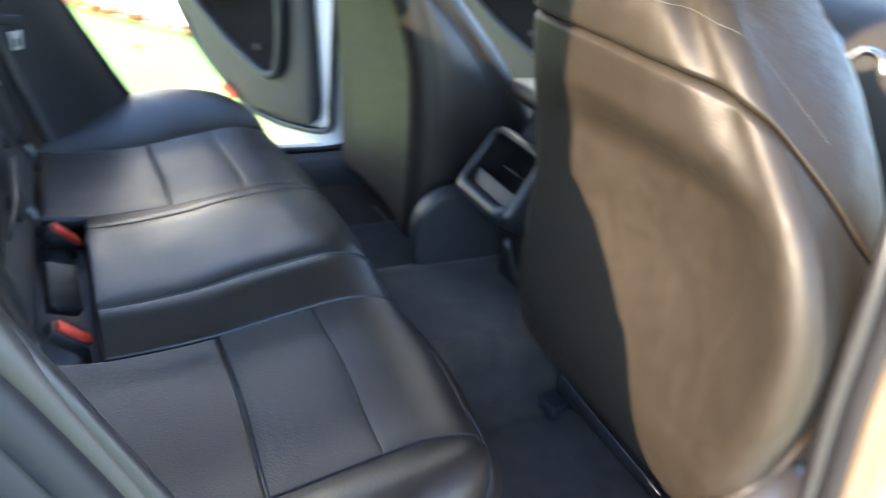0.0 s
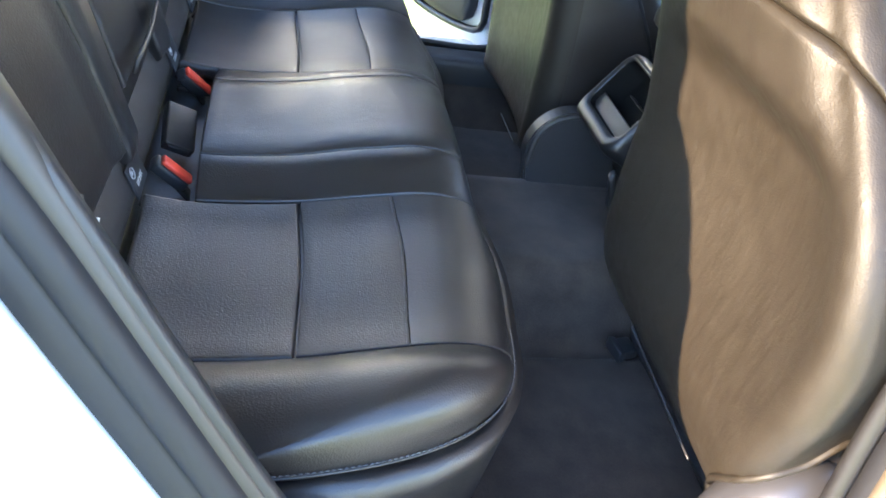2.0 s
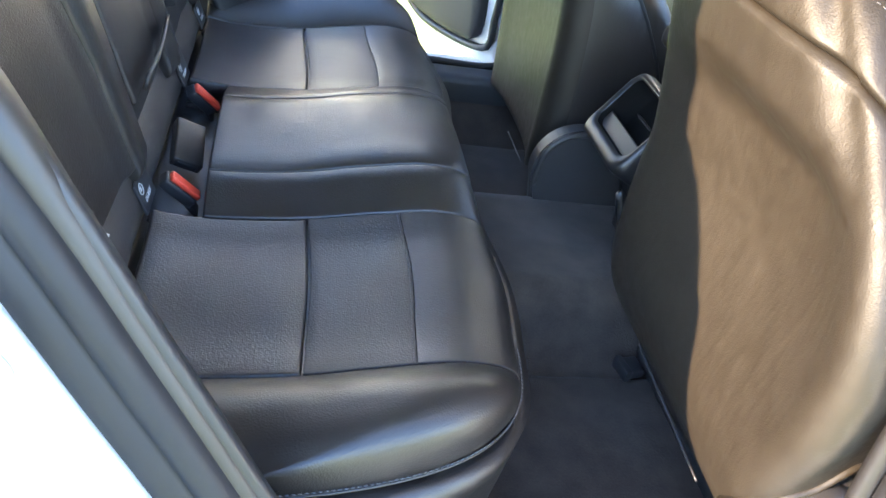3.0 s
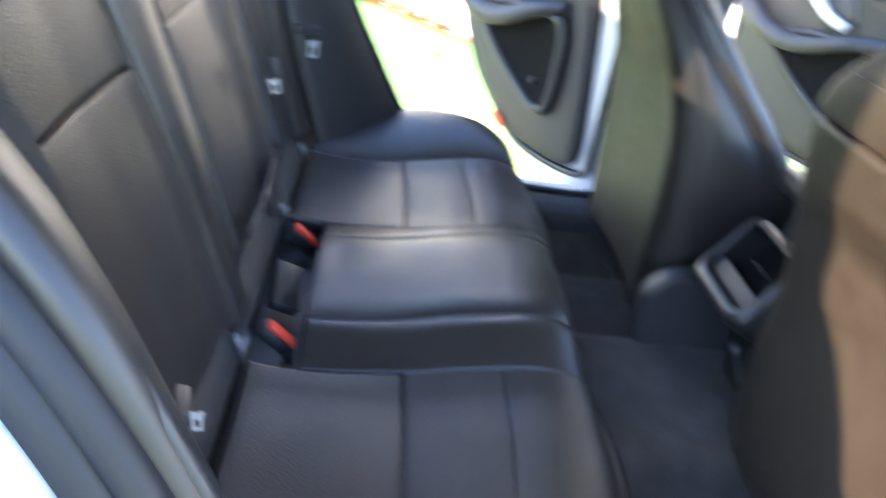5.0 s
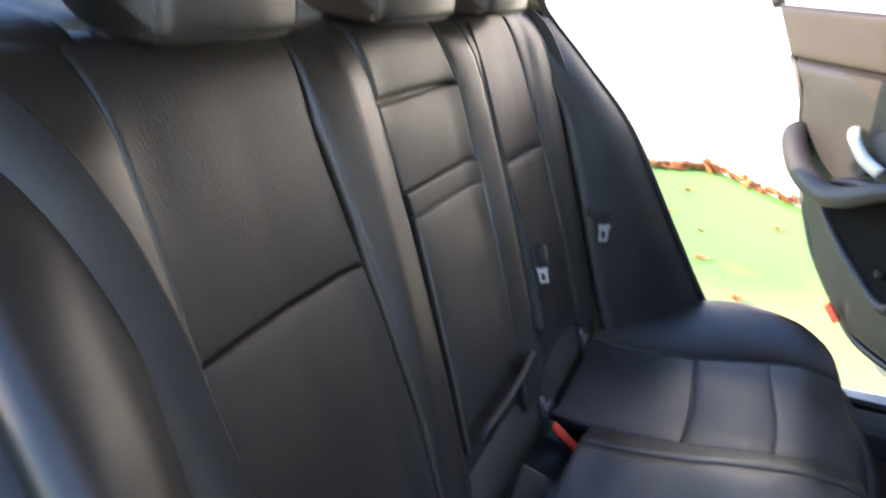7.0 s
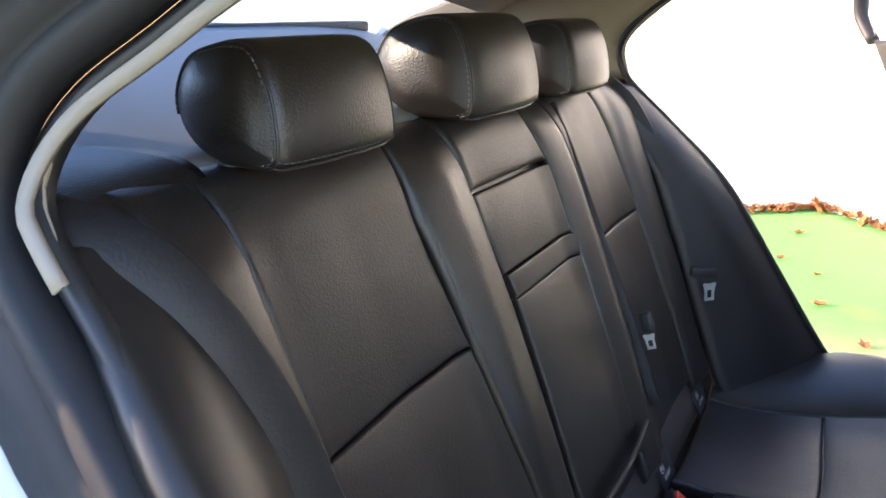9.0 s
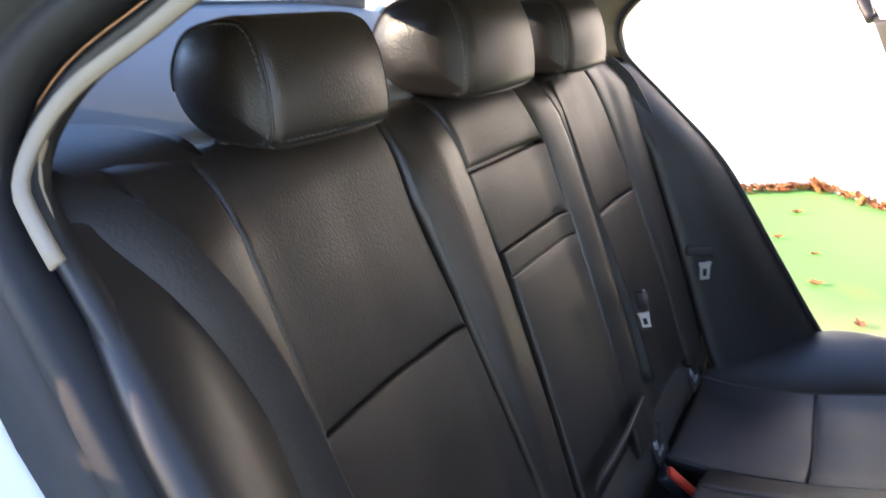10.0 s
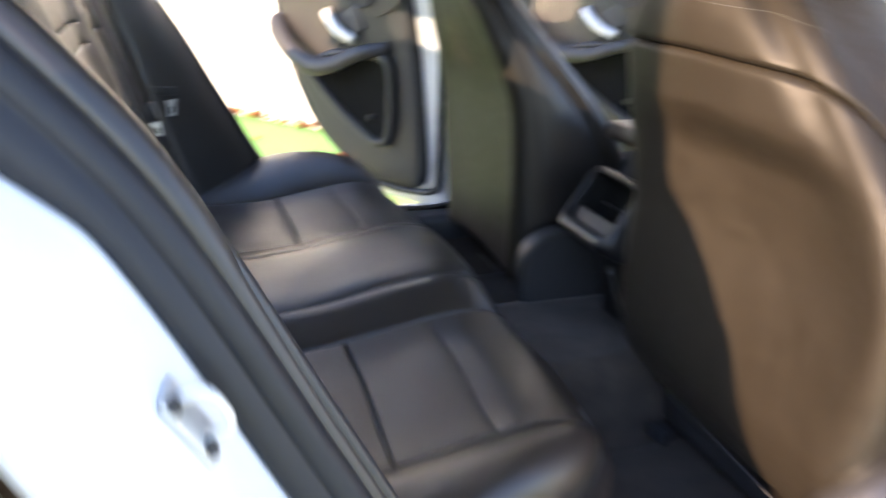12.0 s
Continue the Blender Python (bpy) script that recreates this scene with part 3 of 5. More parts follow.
# Height of the cushion over its side profile, across the car: near half and far half
HY = ([0, 0.09, 0.13, 0.165, 0.20, 0.24, 0.42, 0.46, 0.49, 0.52, 0.545, 0.58, 0.605, 0.622, 0.636],
      [0.045, 0.043, 0.036, 0.023, 0.012, 0.004, 0.003, 0.007, 0.013, 0.030, 0.038, 0.036, 0.028, 0.012, -0.010])
HY_FAR = ([0, 0.10, 0.14, 0.175, 0.21, 0.25, 0.43, 0.47, 0.505, 0.54, 0.58, 0.62, 0.65, 0.675, 0.692, 0.705],
          [0.045, 0.043, 0.036, 0.023, 0.012, 0.004, 0.002, 0.004, 0.012, 0.030, 0.044, 0.051, 0.050, 0.042, 0.026, -0.004])


def cushion(s, y):
    x, z = CUSH.at(s)
    w = max(0.0, min(1.0, (z - 0.44) / 0.10))
    return (x * corner(y), y, z + float(np.interp(abs(y), *(HY if y < 0 else HY_FAR))) * w)


bench = thing("rear_seat", "black leather rear bench seat with stitched panels and folding armrest", "car seat", at=(0.1, 0, 0.30))
grid_part("cushion_core", lambda u, v: Vector(cushion(CUSH.s_of_x(0.115) + u * (CUSH.length - 0.06 - CUSH.s_of_x(0.115)), -0.60 + 1.26 * v)) - Vector((0.008, 0, 0.009)), 30, 40, LEATHER, bench, 0.02)
s_back, s_mid, s_thigh, s_end = CUSH.s_of_x(0.025), CUSH.s_of_x(0.222), CUSH.s_of_x(0.345), CUSH.length - 0.10
for side in (-1, 1):
    lo, hi = (-0.486, -0.197) if side < 0 else (0.210, 0.502)
    pad("seat_panel", cushion, s_back, s_mid - 0.0015, lo, hi, LEATHER_SOFT, bench, r=0.005, crown=0.003, wrinkle=0.0012)
    pad("seat_panel", cushion, s_mid + 0.0015, s_thigh - 0.0001, lo, hi, LEATHER_SOFT, bench, r=0.0013, crown=0.002, wrinkle=0.0012)
    pad("seat_panel", cushion, s_thigh + 0.0001, s_end, lo, hi, LEATHER, bench, r=0.0013, crown=0.001, na=26)
    lo, hi = (-0.196, -0.112) if side < 0 else (0.124, 0.209)
    pad("seat_panel", cushion, CUSH.s_of_x(0.088), s_end, lo, hi, LEATHER, bench, r=0.0035, crown=0.002, na=36)
    lo, hi = (-0.633, -0.487) if side < 0 else (0.503, 0.703)
    pad("side_bolster", cushion, s_back, s_end - 0.03, lo, hi, LEATHER, bench, r=0.005, crown=0.004, na=40, wrinkle=0.0012)
pad("centre_panel", cushion, CUSH.s_of_x(0.088), s_end, -0.111, 0.123, LEATHER, bench, r=0.0035, crown=0.003, na=36, wrinkle=0.0026)


# unseen plate, added to stop light leaking through behind the cushion
rbox("gap_plate", (0.30, 1.22, 0.02), pose(-0.02, 0.02, 0.470), PLASTIC, bench, 0.004, 1, "black plate added under the cushion to close the gap")


for side in (-1, 1):
    row = [Vector(cushion(s_thigh - 0.004, (-0.482 + 0.28 * k / 40 if side < 0 else 0.215 + 0.28 * k / 40))) + Vector((0, 0, 0.001)) for k in range(41)]
    stitches("panel_stitching", row, bench, 0.005, 0.003, 0.0004)


def skirt(u, v):
    y = -0.634 + 1.334 * u
    x = 0.466 * corner(y)
    return (x * (1 - 0.05 * v), y * (1 - 0.01 * v), 0.524 - 0.23 * v)


grid_part("seat_skirt", skirt, 80, 6, LEATHER, bench, 0.02)
for side in (-1, 1):
    grid_part("seat_side", lambda u, v, side=side: (-0.10 + 0.26 * u, -0.628 if side < 0 else 0.690, 0.545 - 0.25 * v), 6, 6, LEATHER, bench, 0.02 * side)
    edge = []
    for k in range(60):
        y = side * (0.43 + (0.2045 if side < 0 else 0.272) * math.sin(0.5 * math.pi * k / 59))
        edge.append((0.470 * corner(y) + 0.0006, y * 1.004, 0.532))
    edge += [(0.470 * corner(side * (0.6345 if side < 0 else 0.702)) * (1 - i / 8) + 0.0006, side * (0.637 if side < 0 else 0.704), 0.532) for i in range(1, 9)]
    tube("edge_seam", spline(edge[::3], 90), 0.0016, LEATHER, bench, "rolled leather edge seam")
    stitches("edge_stitching", [Vector(e) + Vector((0.001, side * 0.001, 0.0055)) for e in spline(edge[::3], 90)], bench)

# ---- rear backrest ----
BACK = Profile([(0.045, 0.50), (0.014, 0.563), (-0.018, 0.66), (-0.053, 0.78), (-0.096, 0.92), (-0.138, 1.055), (-0.162, 1.115), (-0.190, 1.140), (-0.240, 1.142)])
BY = ([0, 0.095, 0.12, 0.17, 0.215, 0.23, 0.34, 0.45, 0.47, 0.52, 0.56], [-0.004, -0.004, 0.006, 0.013, 0.006, 0.0, -0.004, 0.002, 0.010, 0.018, 0.004])


def backrest(s, y):
    x, z = BACK.at(s)
    k = min(1.0, max(0.0, (1.142 - z) / 0.06))
    return (x + float(np.interp(abs(y), *BY)) * k, y, z)


backs = bench
z0, z1, z2 = BACK.s_of_z(0.60), BACK.s_of_z(0.917), BACK.length - 0.03
# The upright seams of the backrest: distance from the car's middle at the heights 0.55, 0.73, 0.92, 1.05 and 1.15
SEAM_Z = [0.55, 0.73, 0.92, 1.05, 1.15]
SEAMS = {"edge_near": [-0.535, -0.535, -0.537, -0.537, -0.537], "panel_near": [-0.448, -0.450, -0.456, -0.466, -0.470],
         "bolster_near": [-0.190, -0.192, -0.216, -0.232, -0.229], "rest_near": [-0.086, -0.084, -0.084, -0.105, -0.123],
         "rest_far": [0.118, 0.118, 0.118, 0.116, 0.092], "panel_far": [0.215, 0.215, 0.213, 0.197, 0.176],
         "bolster_far": [0.452, 0.450, 0.440, 0.420, 0.392], "edge_far": [0.535, 0.535, 0.535, 0.530, 0.525]}


def seam(name, z):
    return float(np.interp(z, SEAM_Z, SEAMS[name]))


def between(left, right, gap=0.001, proud=0.0):
    """The backrest's surface between two seams; b runs from 0 to 1."""
    def fn(s, b):
        z = BACK.at(s)[1]
        lo, hi = seam(left, z) + gap, seam(right, z) - gap
        x, y, z = backrest(s, lo + (hi - lo) * b / 0.2)
        return (x + proud, y, z)
    return fn


def back_pad(name, left, right, s0, s1, mat, parent, proud=0.0, **kw):
    return pad(name, between(left, right, proud=proud), s0, s1, 0.0, 0.2, mat, parent, flip=True, **kw)


for left, right in (("panel_near", "bolster_near"), ("panel_far", "bolster_far")):
    back_pad("back_panel", left, right, z0, z1 - 0.001, LEATHER_SOFT, backs, r=0.005, crown=0.006, na=28, nb=24, wrinkle=0.001)
    back_pad("back_panel", left, right, z1 + 0.001, z2, LEATHER_SOFT, backs, r=0.005, crown=0.005, na=28, nb=24, wrinkle=0.001)
for left, right in (("edge_near", "panel_near"), ("bolster_near", "rest_near"), ("rest_far", "panel_far"), ("bolster_far", "edge_far")):
    back_pad("back_bolster", left, right, z0 - 0.02, z2, LEATHER, backs, r=0.013, crown=0.006, na=44, nb=24)
# centre armrest: head strip, upper pad, belt of two seams, lower pad
s_top, s_c1, s_c2 = BACK.s_of_z(1.056), BACK.s_of_z(0.956), BACK.s_of_z(0.926)
armrest = back_pad("armrest", "rest_near", "rest_far", s_c1 + 0.0004, s_top - 0.003, LEATHER_SOFT, backs, proud=0.004, r=0.004, crown=0.004)
back_pad("armrest_band", "rest_near", "rest_far", s_c2 + 0.0004, s_c1 - 0.0004, LEATHER_SOFT, armrest, proud=0.007, r=0.0022, crown=0.001)
back_pad("armrest_front", "rest_near", "rest_far", z0 + 0.035, s_c2 - 0.0004, LEATHER_SOFT, armrest, proud=0.007, r=0.004, crown=0.006, na=24)
back_pad("head_strip", "rest_near", "rest_far", s_top + 0.003, z2, LEATHER_SOFT, backs, proud=0.006, r=0.008, crown=0.003)
grid_part("back_board", lambda u, v: (BACK.at(0.11 + (BACK.length - 0.11) * u)[0] - 0.012, -0.56 + 1.12 * v, BACK.at(0.11 + (BACK.length - 0.11) * u)[1] - 0.006), 20, 4, LEATHER, backs, -0.03)
# pull strap of the armrest
band("pull_strap", spline([(0.002, 0.134, 0.667), (0.008, 0.02, 0.664), (0.006, -0.082, 0.665)], 16), lambda t: Vector((0.25, 0, 0.97)), 0.024, 0.005, VINYL, armrest, "grey vinyl pull strap")
# vinyl roll along the foot of the backrest, over the child-seat anchors
pad("foot_roll", lambda a, b: (0.011 - 0.32 * (a - 0.555) - 9.0 * (a - 0.555) ** 2, b, a), 0.490, 0.616, -0.53, 0.53, VINYL, backs, r=0.008, flip=True, nb=60, wrinkle=0.0022, label="grey vinyl flap along the seat gap")

for side in (-1, 1):
    rbox("wheel_arch_trim", (0.36, 0.06, 0.30), pose(-0.03, side * 0.665, 0.40), PLASTIC, car, 0.02, 2, "black plastic wheel arch trim")

# side pads between backrest and door opening
for side in (-1, 1):
    def side_pad(a, b, side=side):
        ex, ey = edge_at(a)
        bx, bz = BACK.at(BACK.s_of_z(a))
        inner = Vector((bx - 0.006 + 0.036 * min(1.0, max(0.0, (1.125 - a) / 0.16)), 0.520, a))
        g = min(1.0, max(0.0, (1.115 - a) / 0.09)) if side < 0 else 0.0
        g = g * g * (3 - 2 * g) * (0.6 + 0.4 * math.tanh((a - 0.90) / 0.06))
        outer = Vector((ex + 0.002 + 0.014 * g, ey - 0.002 + 0.011 * g, a))
        p = inner.lerp(outer, b / 0.12)
        k = math.sin(math.pi * min(1.0, max(0.0, b / 0.12)) ** 1.5)
        p += Vector((0.010, -0.009, 0)) * k * min(1.0, max(0.25, (1.14 - a) / 0.12))
        return (p.x, side * p.y, p.z)
    pad("side_pad", side_pad, 0.50, 1.128, 0.0, 0.12, LEATHER_SMOOTH, backs, r=0.012, flip=side > 0, na=36, nb=20)

# rounded leather shoulders between backrest, shelf and rear pillar
for side in (-1, 1):
    SHOULDER_IN = spline([(-0.168, 0.452, 1.070), (-0.172, 0.452, 1.100), (-0.184, 0.452, 1.126), (-0.210, 0.452, 1.141), (-0.26, 0.452, 1.147), (-0.33, 0.452, 1.150)], 24)
    SHOULDER_OUT = spline([(-0.112, 0.600, 1.035), (-0.132, 0.598, 1.072), (-0.162, 0.595, 1.104), (-0.202, 0.592, 1.127), (-0.26, 0.590, 1.142), (-0.33, 0.590, 1.150)], 24)

    def shoulder(u, v, side=side):
        p = SHOULDER_IN[round(24 * v)].lerp(SHOULDER_OUT[round(24 * v)], u)
        return (p.x, side * p.y, p.z)
    grid_part("shoulder_pad", shoulder, 14, 24, LEATHER, bench, 0.012 * side)

# ---- head restraints ----
def head_restraint(yc, label, size=1.0, up=0.0):
    """A padded block: flat front panel, sloping top, rounded rear, and a side panel behind a double-stitched edge."""
    t = thing("head_restraint", label, "head restraint", "rear head restraints", at=(-0.16, yc, 1.11))
    prof = spline([(0.0, 0, -0.040), (0.003, 0, 0.0), (-0.004, 0, 0.036), (-0.020, 0, 0.0525), (-0.058, 0, 0.0545), (-0.100, 0, 0.044), (-0.128, 0, 0.012),
                   (-0.124, 0, -0.022), (-0.092, 0, -0.046), (-0.045, 0, -0.053), (-0.012, 0, -0.052)], 64, closed=True)
    n = len(prof)
    half, soft = 0.088 * size, 0.016 * size
    nrm = []
    for i in range(n):
        d = prof[(i + 1) % n] - prof[i - 1]
        nrm.append(Vector((-d.z, 0, d.x)).normalized())
    mid = sum(prof, Vector()) / n
    if (prof[0] - mid).dot(nrm[0]) < 0:
        nrm = [-q for q in nrm]

    def at(i, v, out=0.0):
        """A point of the cover: i round the side profile, v across from -1 to 1."""
        y = half * v
        d = max(0.0, abs(y) - (half - soft)) / soft
        inset = soft * 0.8 * (1 - math.sqrt(max(0.0, 1 - d * d)))
        p = prof[i % n] * size + nrm[i % n] * (out - inset)
        q = min(1.0, max(0.0, -p.x / (0.128 * size)))
        y = (y + out * v) * (1 - 0.20 * q ** 1.6) * (1.0 - 0.045 * p.z / 0.054)
        return Vector((p.x - 0.113 - 0.010 * v * v - 0.10 * p.z, yc + y, 1.190 + up + p.z))
    vs = [-1, -0.985, -0.96, -0.93, -0.89, -0.85] + list(np.linspace(-0.8, 0.8, 13)) + [0.85, 0.89, 0.93, 0.96, 0.985, 1]
    verts = [at(i, v) for v in vs for i in range(n)]
    faces = [(j * n + i, j * n + (i + 1) % n, (j + 1) * n + (i + 1) % n, (j + 1) * n + i) for j in range(len(vs) - 1) for i in range(n)]
    # the side panels: rings drawn in towards a middle that swells out a little
    for e, v in ((0, -1), (len(vs) - 1, 1)):
        ring = [e * n + i for i in range(n)]
        c = sum((verts[k] for k in ring), Vector()) / n
        for f, swell in ((0.86, 0.004), (0.62, 0.008), (0.32, 0.010)):
            nxt = []
            for i in range(n):
                verts.append(c.lerp(verts[e * n + i], f) + Vector((0, v * swell, 0)))
                nxt.append(len(verts) - 1)
            faces += [(ring[i], ring[(i + 1) % n], nxt[(i + 1) % n], nxt[i]) for i in range(n)]
            ring = nxt
        faces.append(tuple(ring))
    part("cover", from_lists(verts, faces), LEATHER, t)
    # raised seams: up the front edge and back along the top of each side panel, and along the foot of the front panel
    order = list(range(n - 4, n)) + list(range(0, 40))
    for v in (-0.955, 0.955):
        tube("cover_seam", [at(i, v, 0.0006) for i in order], 0.0015, LEATHER, t, "raised leather seam", seg=6)
        for dv in (-0.028, 0.026):
            stitches("seam_stitching", [at(i, v + math.copysign(dv, v), 0.0010) for i in order], t, 0.0062, 0.0038, 0.0005)
    tube("foot_seam", [at(n - 3, v, 0.0006) for v in np.linspace(-0.95, 0.95, 30)], 0.0013, LEATHER, t, "raised leather seam", seg=6)
    stitches("foot_stitching", [at(n - 1, v, 0.0010) for v in np.linspace(-0.95, 0.95, 40)], t, 0.0062, 0.0038, 0.0005)
    for dy in (-0.055, 0.055):
        tube("post", [(-0.195, yc + dy, 1.10), (-0.190, yc + dy, 1.165)], 0.006, CHROME, t, "chrome post", seg=10)
        tube("post_collar", [(-0.195, yc + dy, 1.132), (-0.195, yc + dy, 1.148)], 0.009, PLASTIC, t, "black plastic collar", seg=14)
    return t


head_restraint(-0.362, "black leather head restraint with grey stitching, beside the door", 0.90, -0.002)
head_restraint(-0.032, "black leather centre head restraint with grey stitching, its flank sunlit", 1.06, 0.006)
head_restraint(0.272, "black leather head restraint with grey stitching, on the far seat")

# ---- belts, buckles, anchor tags ----
def aligned(origin, along, across):
    """A pose at origin whose x runs along the one direction and whose y lies nearest to the other."""
    x = Vector(along).normalized()
    z = x.cross(Vector(across)).normalized()
    y = z.cross(x)
    m = Matrix((x, y, z)).transposed().to_4x4()
    m.translation = Vector(origin)
    return m


def buckle(a, b, label):
    """a and b: the upper and lower end of the red button's face."""
    a, b = Vector(a), Vector(b)
    t = thing("belt_buckle", label, "belt buckle", "rear belt buckles", at=a.lerp(b, 0.5))
    m = aligned(a.lerp(b, 0.5), b - a, (0, 1, 0))
    rbox("buckle_body", (0.058, 0.025, 0.018), m @ pose(-0.002, 0.0, -0.0125), PLASTIC, t, 0.005, 3, "black plastic body")
    rbox("release_button", ((b - a).length, 0.017, 0.008), m, RED, t, 0.003, 3, "red release button")
    band("buckle_stalk", [m @ Vector((0.02, 0, -0.018)), m @ Vector((0.045, 0, -0.022)), m @ Vector((0.06, 0, -0.035))], lambda q: Vector((0, 1, 0)), 0.026, 0.004, WEBBING, t)
    return t


buckle((0.042, -0.130, 0.554), (0.077, -0.121, 0.516), "black belt buckle with a red button beside the centre seat")
buckle((0.044, 0.143, 0.557), (0.078, 0.166, 0.512), "black belt buckle with a red button on the far seat")
flap = thing("centre_belt_buckle", "black centre belt buckle block standing in the seat gap", "belt buckle", "rear belt buckles", at=(0.055, 0.0, 0.53))
FLAP = aligned((0.0525, -0.006, 0.537), (0.041, 0.010, -0.020), (0.002, 0.07, 0.026))
rbox("buckle_body", (0.046, 0.080, 0.020), FLAP @ pose(0, 0, -0.009), BUCKLE, flap, 0.0035, 3)
rbox("release_button", (0.034, 0.008, 0.014), FLAP @ pose(0, -0.037, -0.010), PLASTIC_GREY, flap, 0.002, 2)
tray = thing("buckle_pocket", "black leather-lined buckle pocket in the seat gap", "seat pocket", at=(0.07, -0.04, 0.50))
rbox("pocket_floor", (0.12, 1.08, 0.02), pose(0.062, 0.0, 0.478, 0, 6, 0), PLASTIC, tray, 0.006, 2)
for dy in (-0.176, 0.196):
    rbox("pocket_side", (0.08, 0.010, 0.022), pose(0.060, dy, 0.486, 0, 6, 0), LEATHER, tray, 0.004, 2)


def anchor_tag(yc):
    t = thing("anchor_tag", "black child-seat anchor tag with pale print on the vinyl roll", "label tag", "child-seat anchor tags", at=(0.03, yc, 0.57))
    m = pose(0.0135, yc, 0.556, 0, 70, 0) @ Matrix.Scale(1.25, 4)
    rbox("tag", (0.036, 0.052, 0.003), m, PLASTIC, t, 0.001, 2)
    ring = [m @ Vector((-0.008 + 0.006 * math.cos(k * math.pi / 8), -0.014 + 0.006 * math.sin(k * math.pi / 8), 0.0024)) for k in range(16)]
    tube("tag_emblem", ring, 0.0007, INK, t, "pale round child emblem", closed=True, seg=5)
    rbox("tag_emblem_mark", (0.005, 0.004, 0.0008), m @ pose(-0.008, -0.014, 0.0022), INK, t, 0.0003, 1, "pale mark inside the emblem")
    cu = bpy.data.curves.new("tag_print", "FONT")
    cu.body = "ISOFIX"
    cu.size = 0.0085
    cu.extrude = 0.0002
    cu.align_x, cu.align_y = "CENTER", "CENTER"
    tmp = bpy.data.objects.new("tag_print", cu)
    me = bpy.data.meshes.new_from_object(tmp)
    bpy.data.objects.remove(tmp)
    me.transform(m @ pose(0.006, -0.002, 0.0022, 0, 0, 90) @ Matrix.Translation((0, 0, 0)))
    link_part("tag_print", me, INK, t, "pale printed lettering", smooth=False)
    rbox("anchor_guide", (0.022, 0.020, 0.012), pose(0.030, yc - 0.022, 0.522, 0, 50, 0), PLASTIC_GREY, t, 0.003, 2, "grey plastic anchor guide")


for yc in (-0.172, 0.208, 0.474):
    anchor_tag(yc)


def tongue(parent, m, size=0.8):
    """A steel latch tongue: a frame with a slot and two arms."""
    outline = [(-0.0115, -0.020), (0.0115, -0.020), (0.0125, 0.008), (0.0165, 0.021), (0.011, 0.0235), (0.005, 0.0215), (-0.005, 0.0215), (-0.011, 0.0235), (-0.0165, 0.021), (-0.0125, 0.008)]
    hole = [(-0.0058, -0.013), (0.0058, -0.013), (0.0058, 0.006), (-0.0058, 0.006)]
    bm = bmesh.new()
    for z in (0.0, 0.003):
        o = [bm.verts.new((x, y, z)) for x, y in outline]
        h = [bm.verts.new((x, y, z)) for x, y in hole]
        if z == 0.0:
            o0, h0 = o, h
    for ra, rb in ((o0, o), (h0, h)):
        k = len(ra)
        for i in range(k):
            bm.faces.new((ra[i], ra[(i + 1) % k], rb[(i + 1) % k], rb[i]))
    for oo, hh in ((o0, h0), (o, h)):
        bm.faces.new((oo[0], oo[1], hh[1], hh[0]))
        bm.faces.new((oo[1], oo[2], hh[2], hh[1]))
        bm.faces.new((oo[2], oo[3], oo[4], oo[5], hh[2]))
        bm.faces.new((oo[5], oo[6], hh[3], hh[2]))
        bm.faces.new((oo[6], oo[7], oo[8], oo[9], hh[3]))
        bm.faces.new((oo[9], oo[0], hh[0], hh[3]))
    bm.transform(m @ Matrix.Scale(size, 4))
    return part("latch_tongue", bm, STEEL, parent, "steel latch tongue", smooth=False)


# far outer belt: webbing from the shoulder down the side pad, with its tongue below a guide
far_belt = thing("seat_belt", "black seat belt parked against the far side pad", "seat belt", "rear seat belts", at=(-0.02, 0.56, 0.8))
band("webbing", spline([(-0.175, 0.515, 1.125), (-0.135, 0.535, 1.08), (-0.075, 0.548, 0.95), (-0.008, 0.556, 0.79), (0.030, 0.560, 0.66), (0.050, 0.565, 0.56)], 30), lambda t: Vector((1, 0.6, 0.2)), 0.045, 0.003, WEBBING, far_belt)
rbox("belt_guide", (0.052, 0.012, 0.018), pose(0.004, 0.540, 0.778, 0, 8, 35), PLASTIC, far_belt, 0.003, 2, "black plastic belt guide")
tongue(far_belt, Matrix.Translation((0.016, 0.531, 0.743)) @ pose(0, 0, 0, 90, 0, 40))
# near outer belt
near_belt = thing("seat_belt", "black seat belt running down beside the near seat back", "seat belt", "rear seat belts", at=(-0.08, -0.52, 0.9))
band("webbing", spline([(-0.190, -0.590, 1.142), (-0.140, -0.568, 1.116), (-0.104, -0.545, 1.062), (-0.080, -0.522, 0.985), (-0.058, -0.508, 0.90), (-0.020, -0.494, 0.78), (0.006, -0.482, 0.70)], 40), lambda t: Vector((0.35, 1, 0.1)), 0.046, 0.003, WEBBING, near_belt)
rbox("belt_guide", (0.016, 0.040, 0.014), pose(0.014, -0.462, 0.702, 0, 20, 12), PLASTIC, near_belt, 0.003, 2, "black plastic belt guide")
tongue(near_belt, Matrix.Translation((0.028, -0.460, 0.682)) @ pose(0, 0, 0, 75, 0, 10), 0.42)
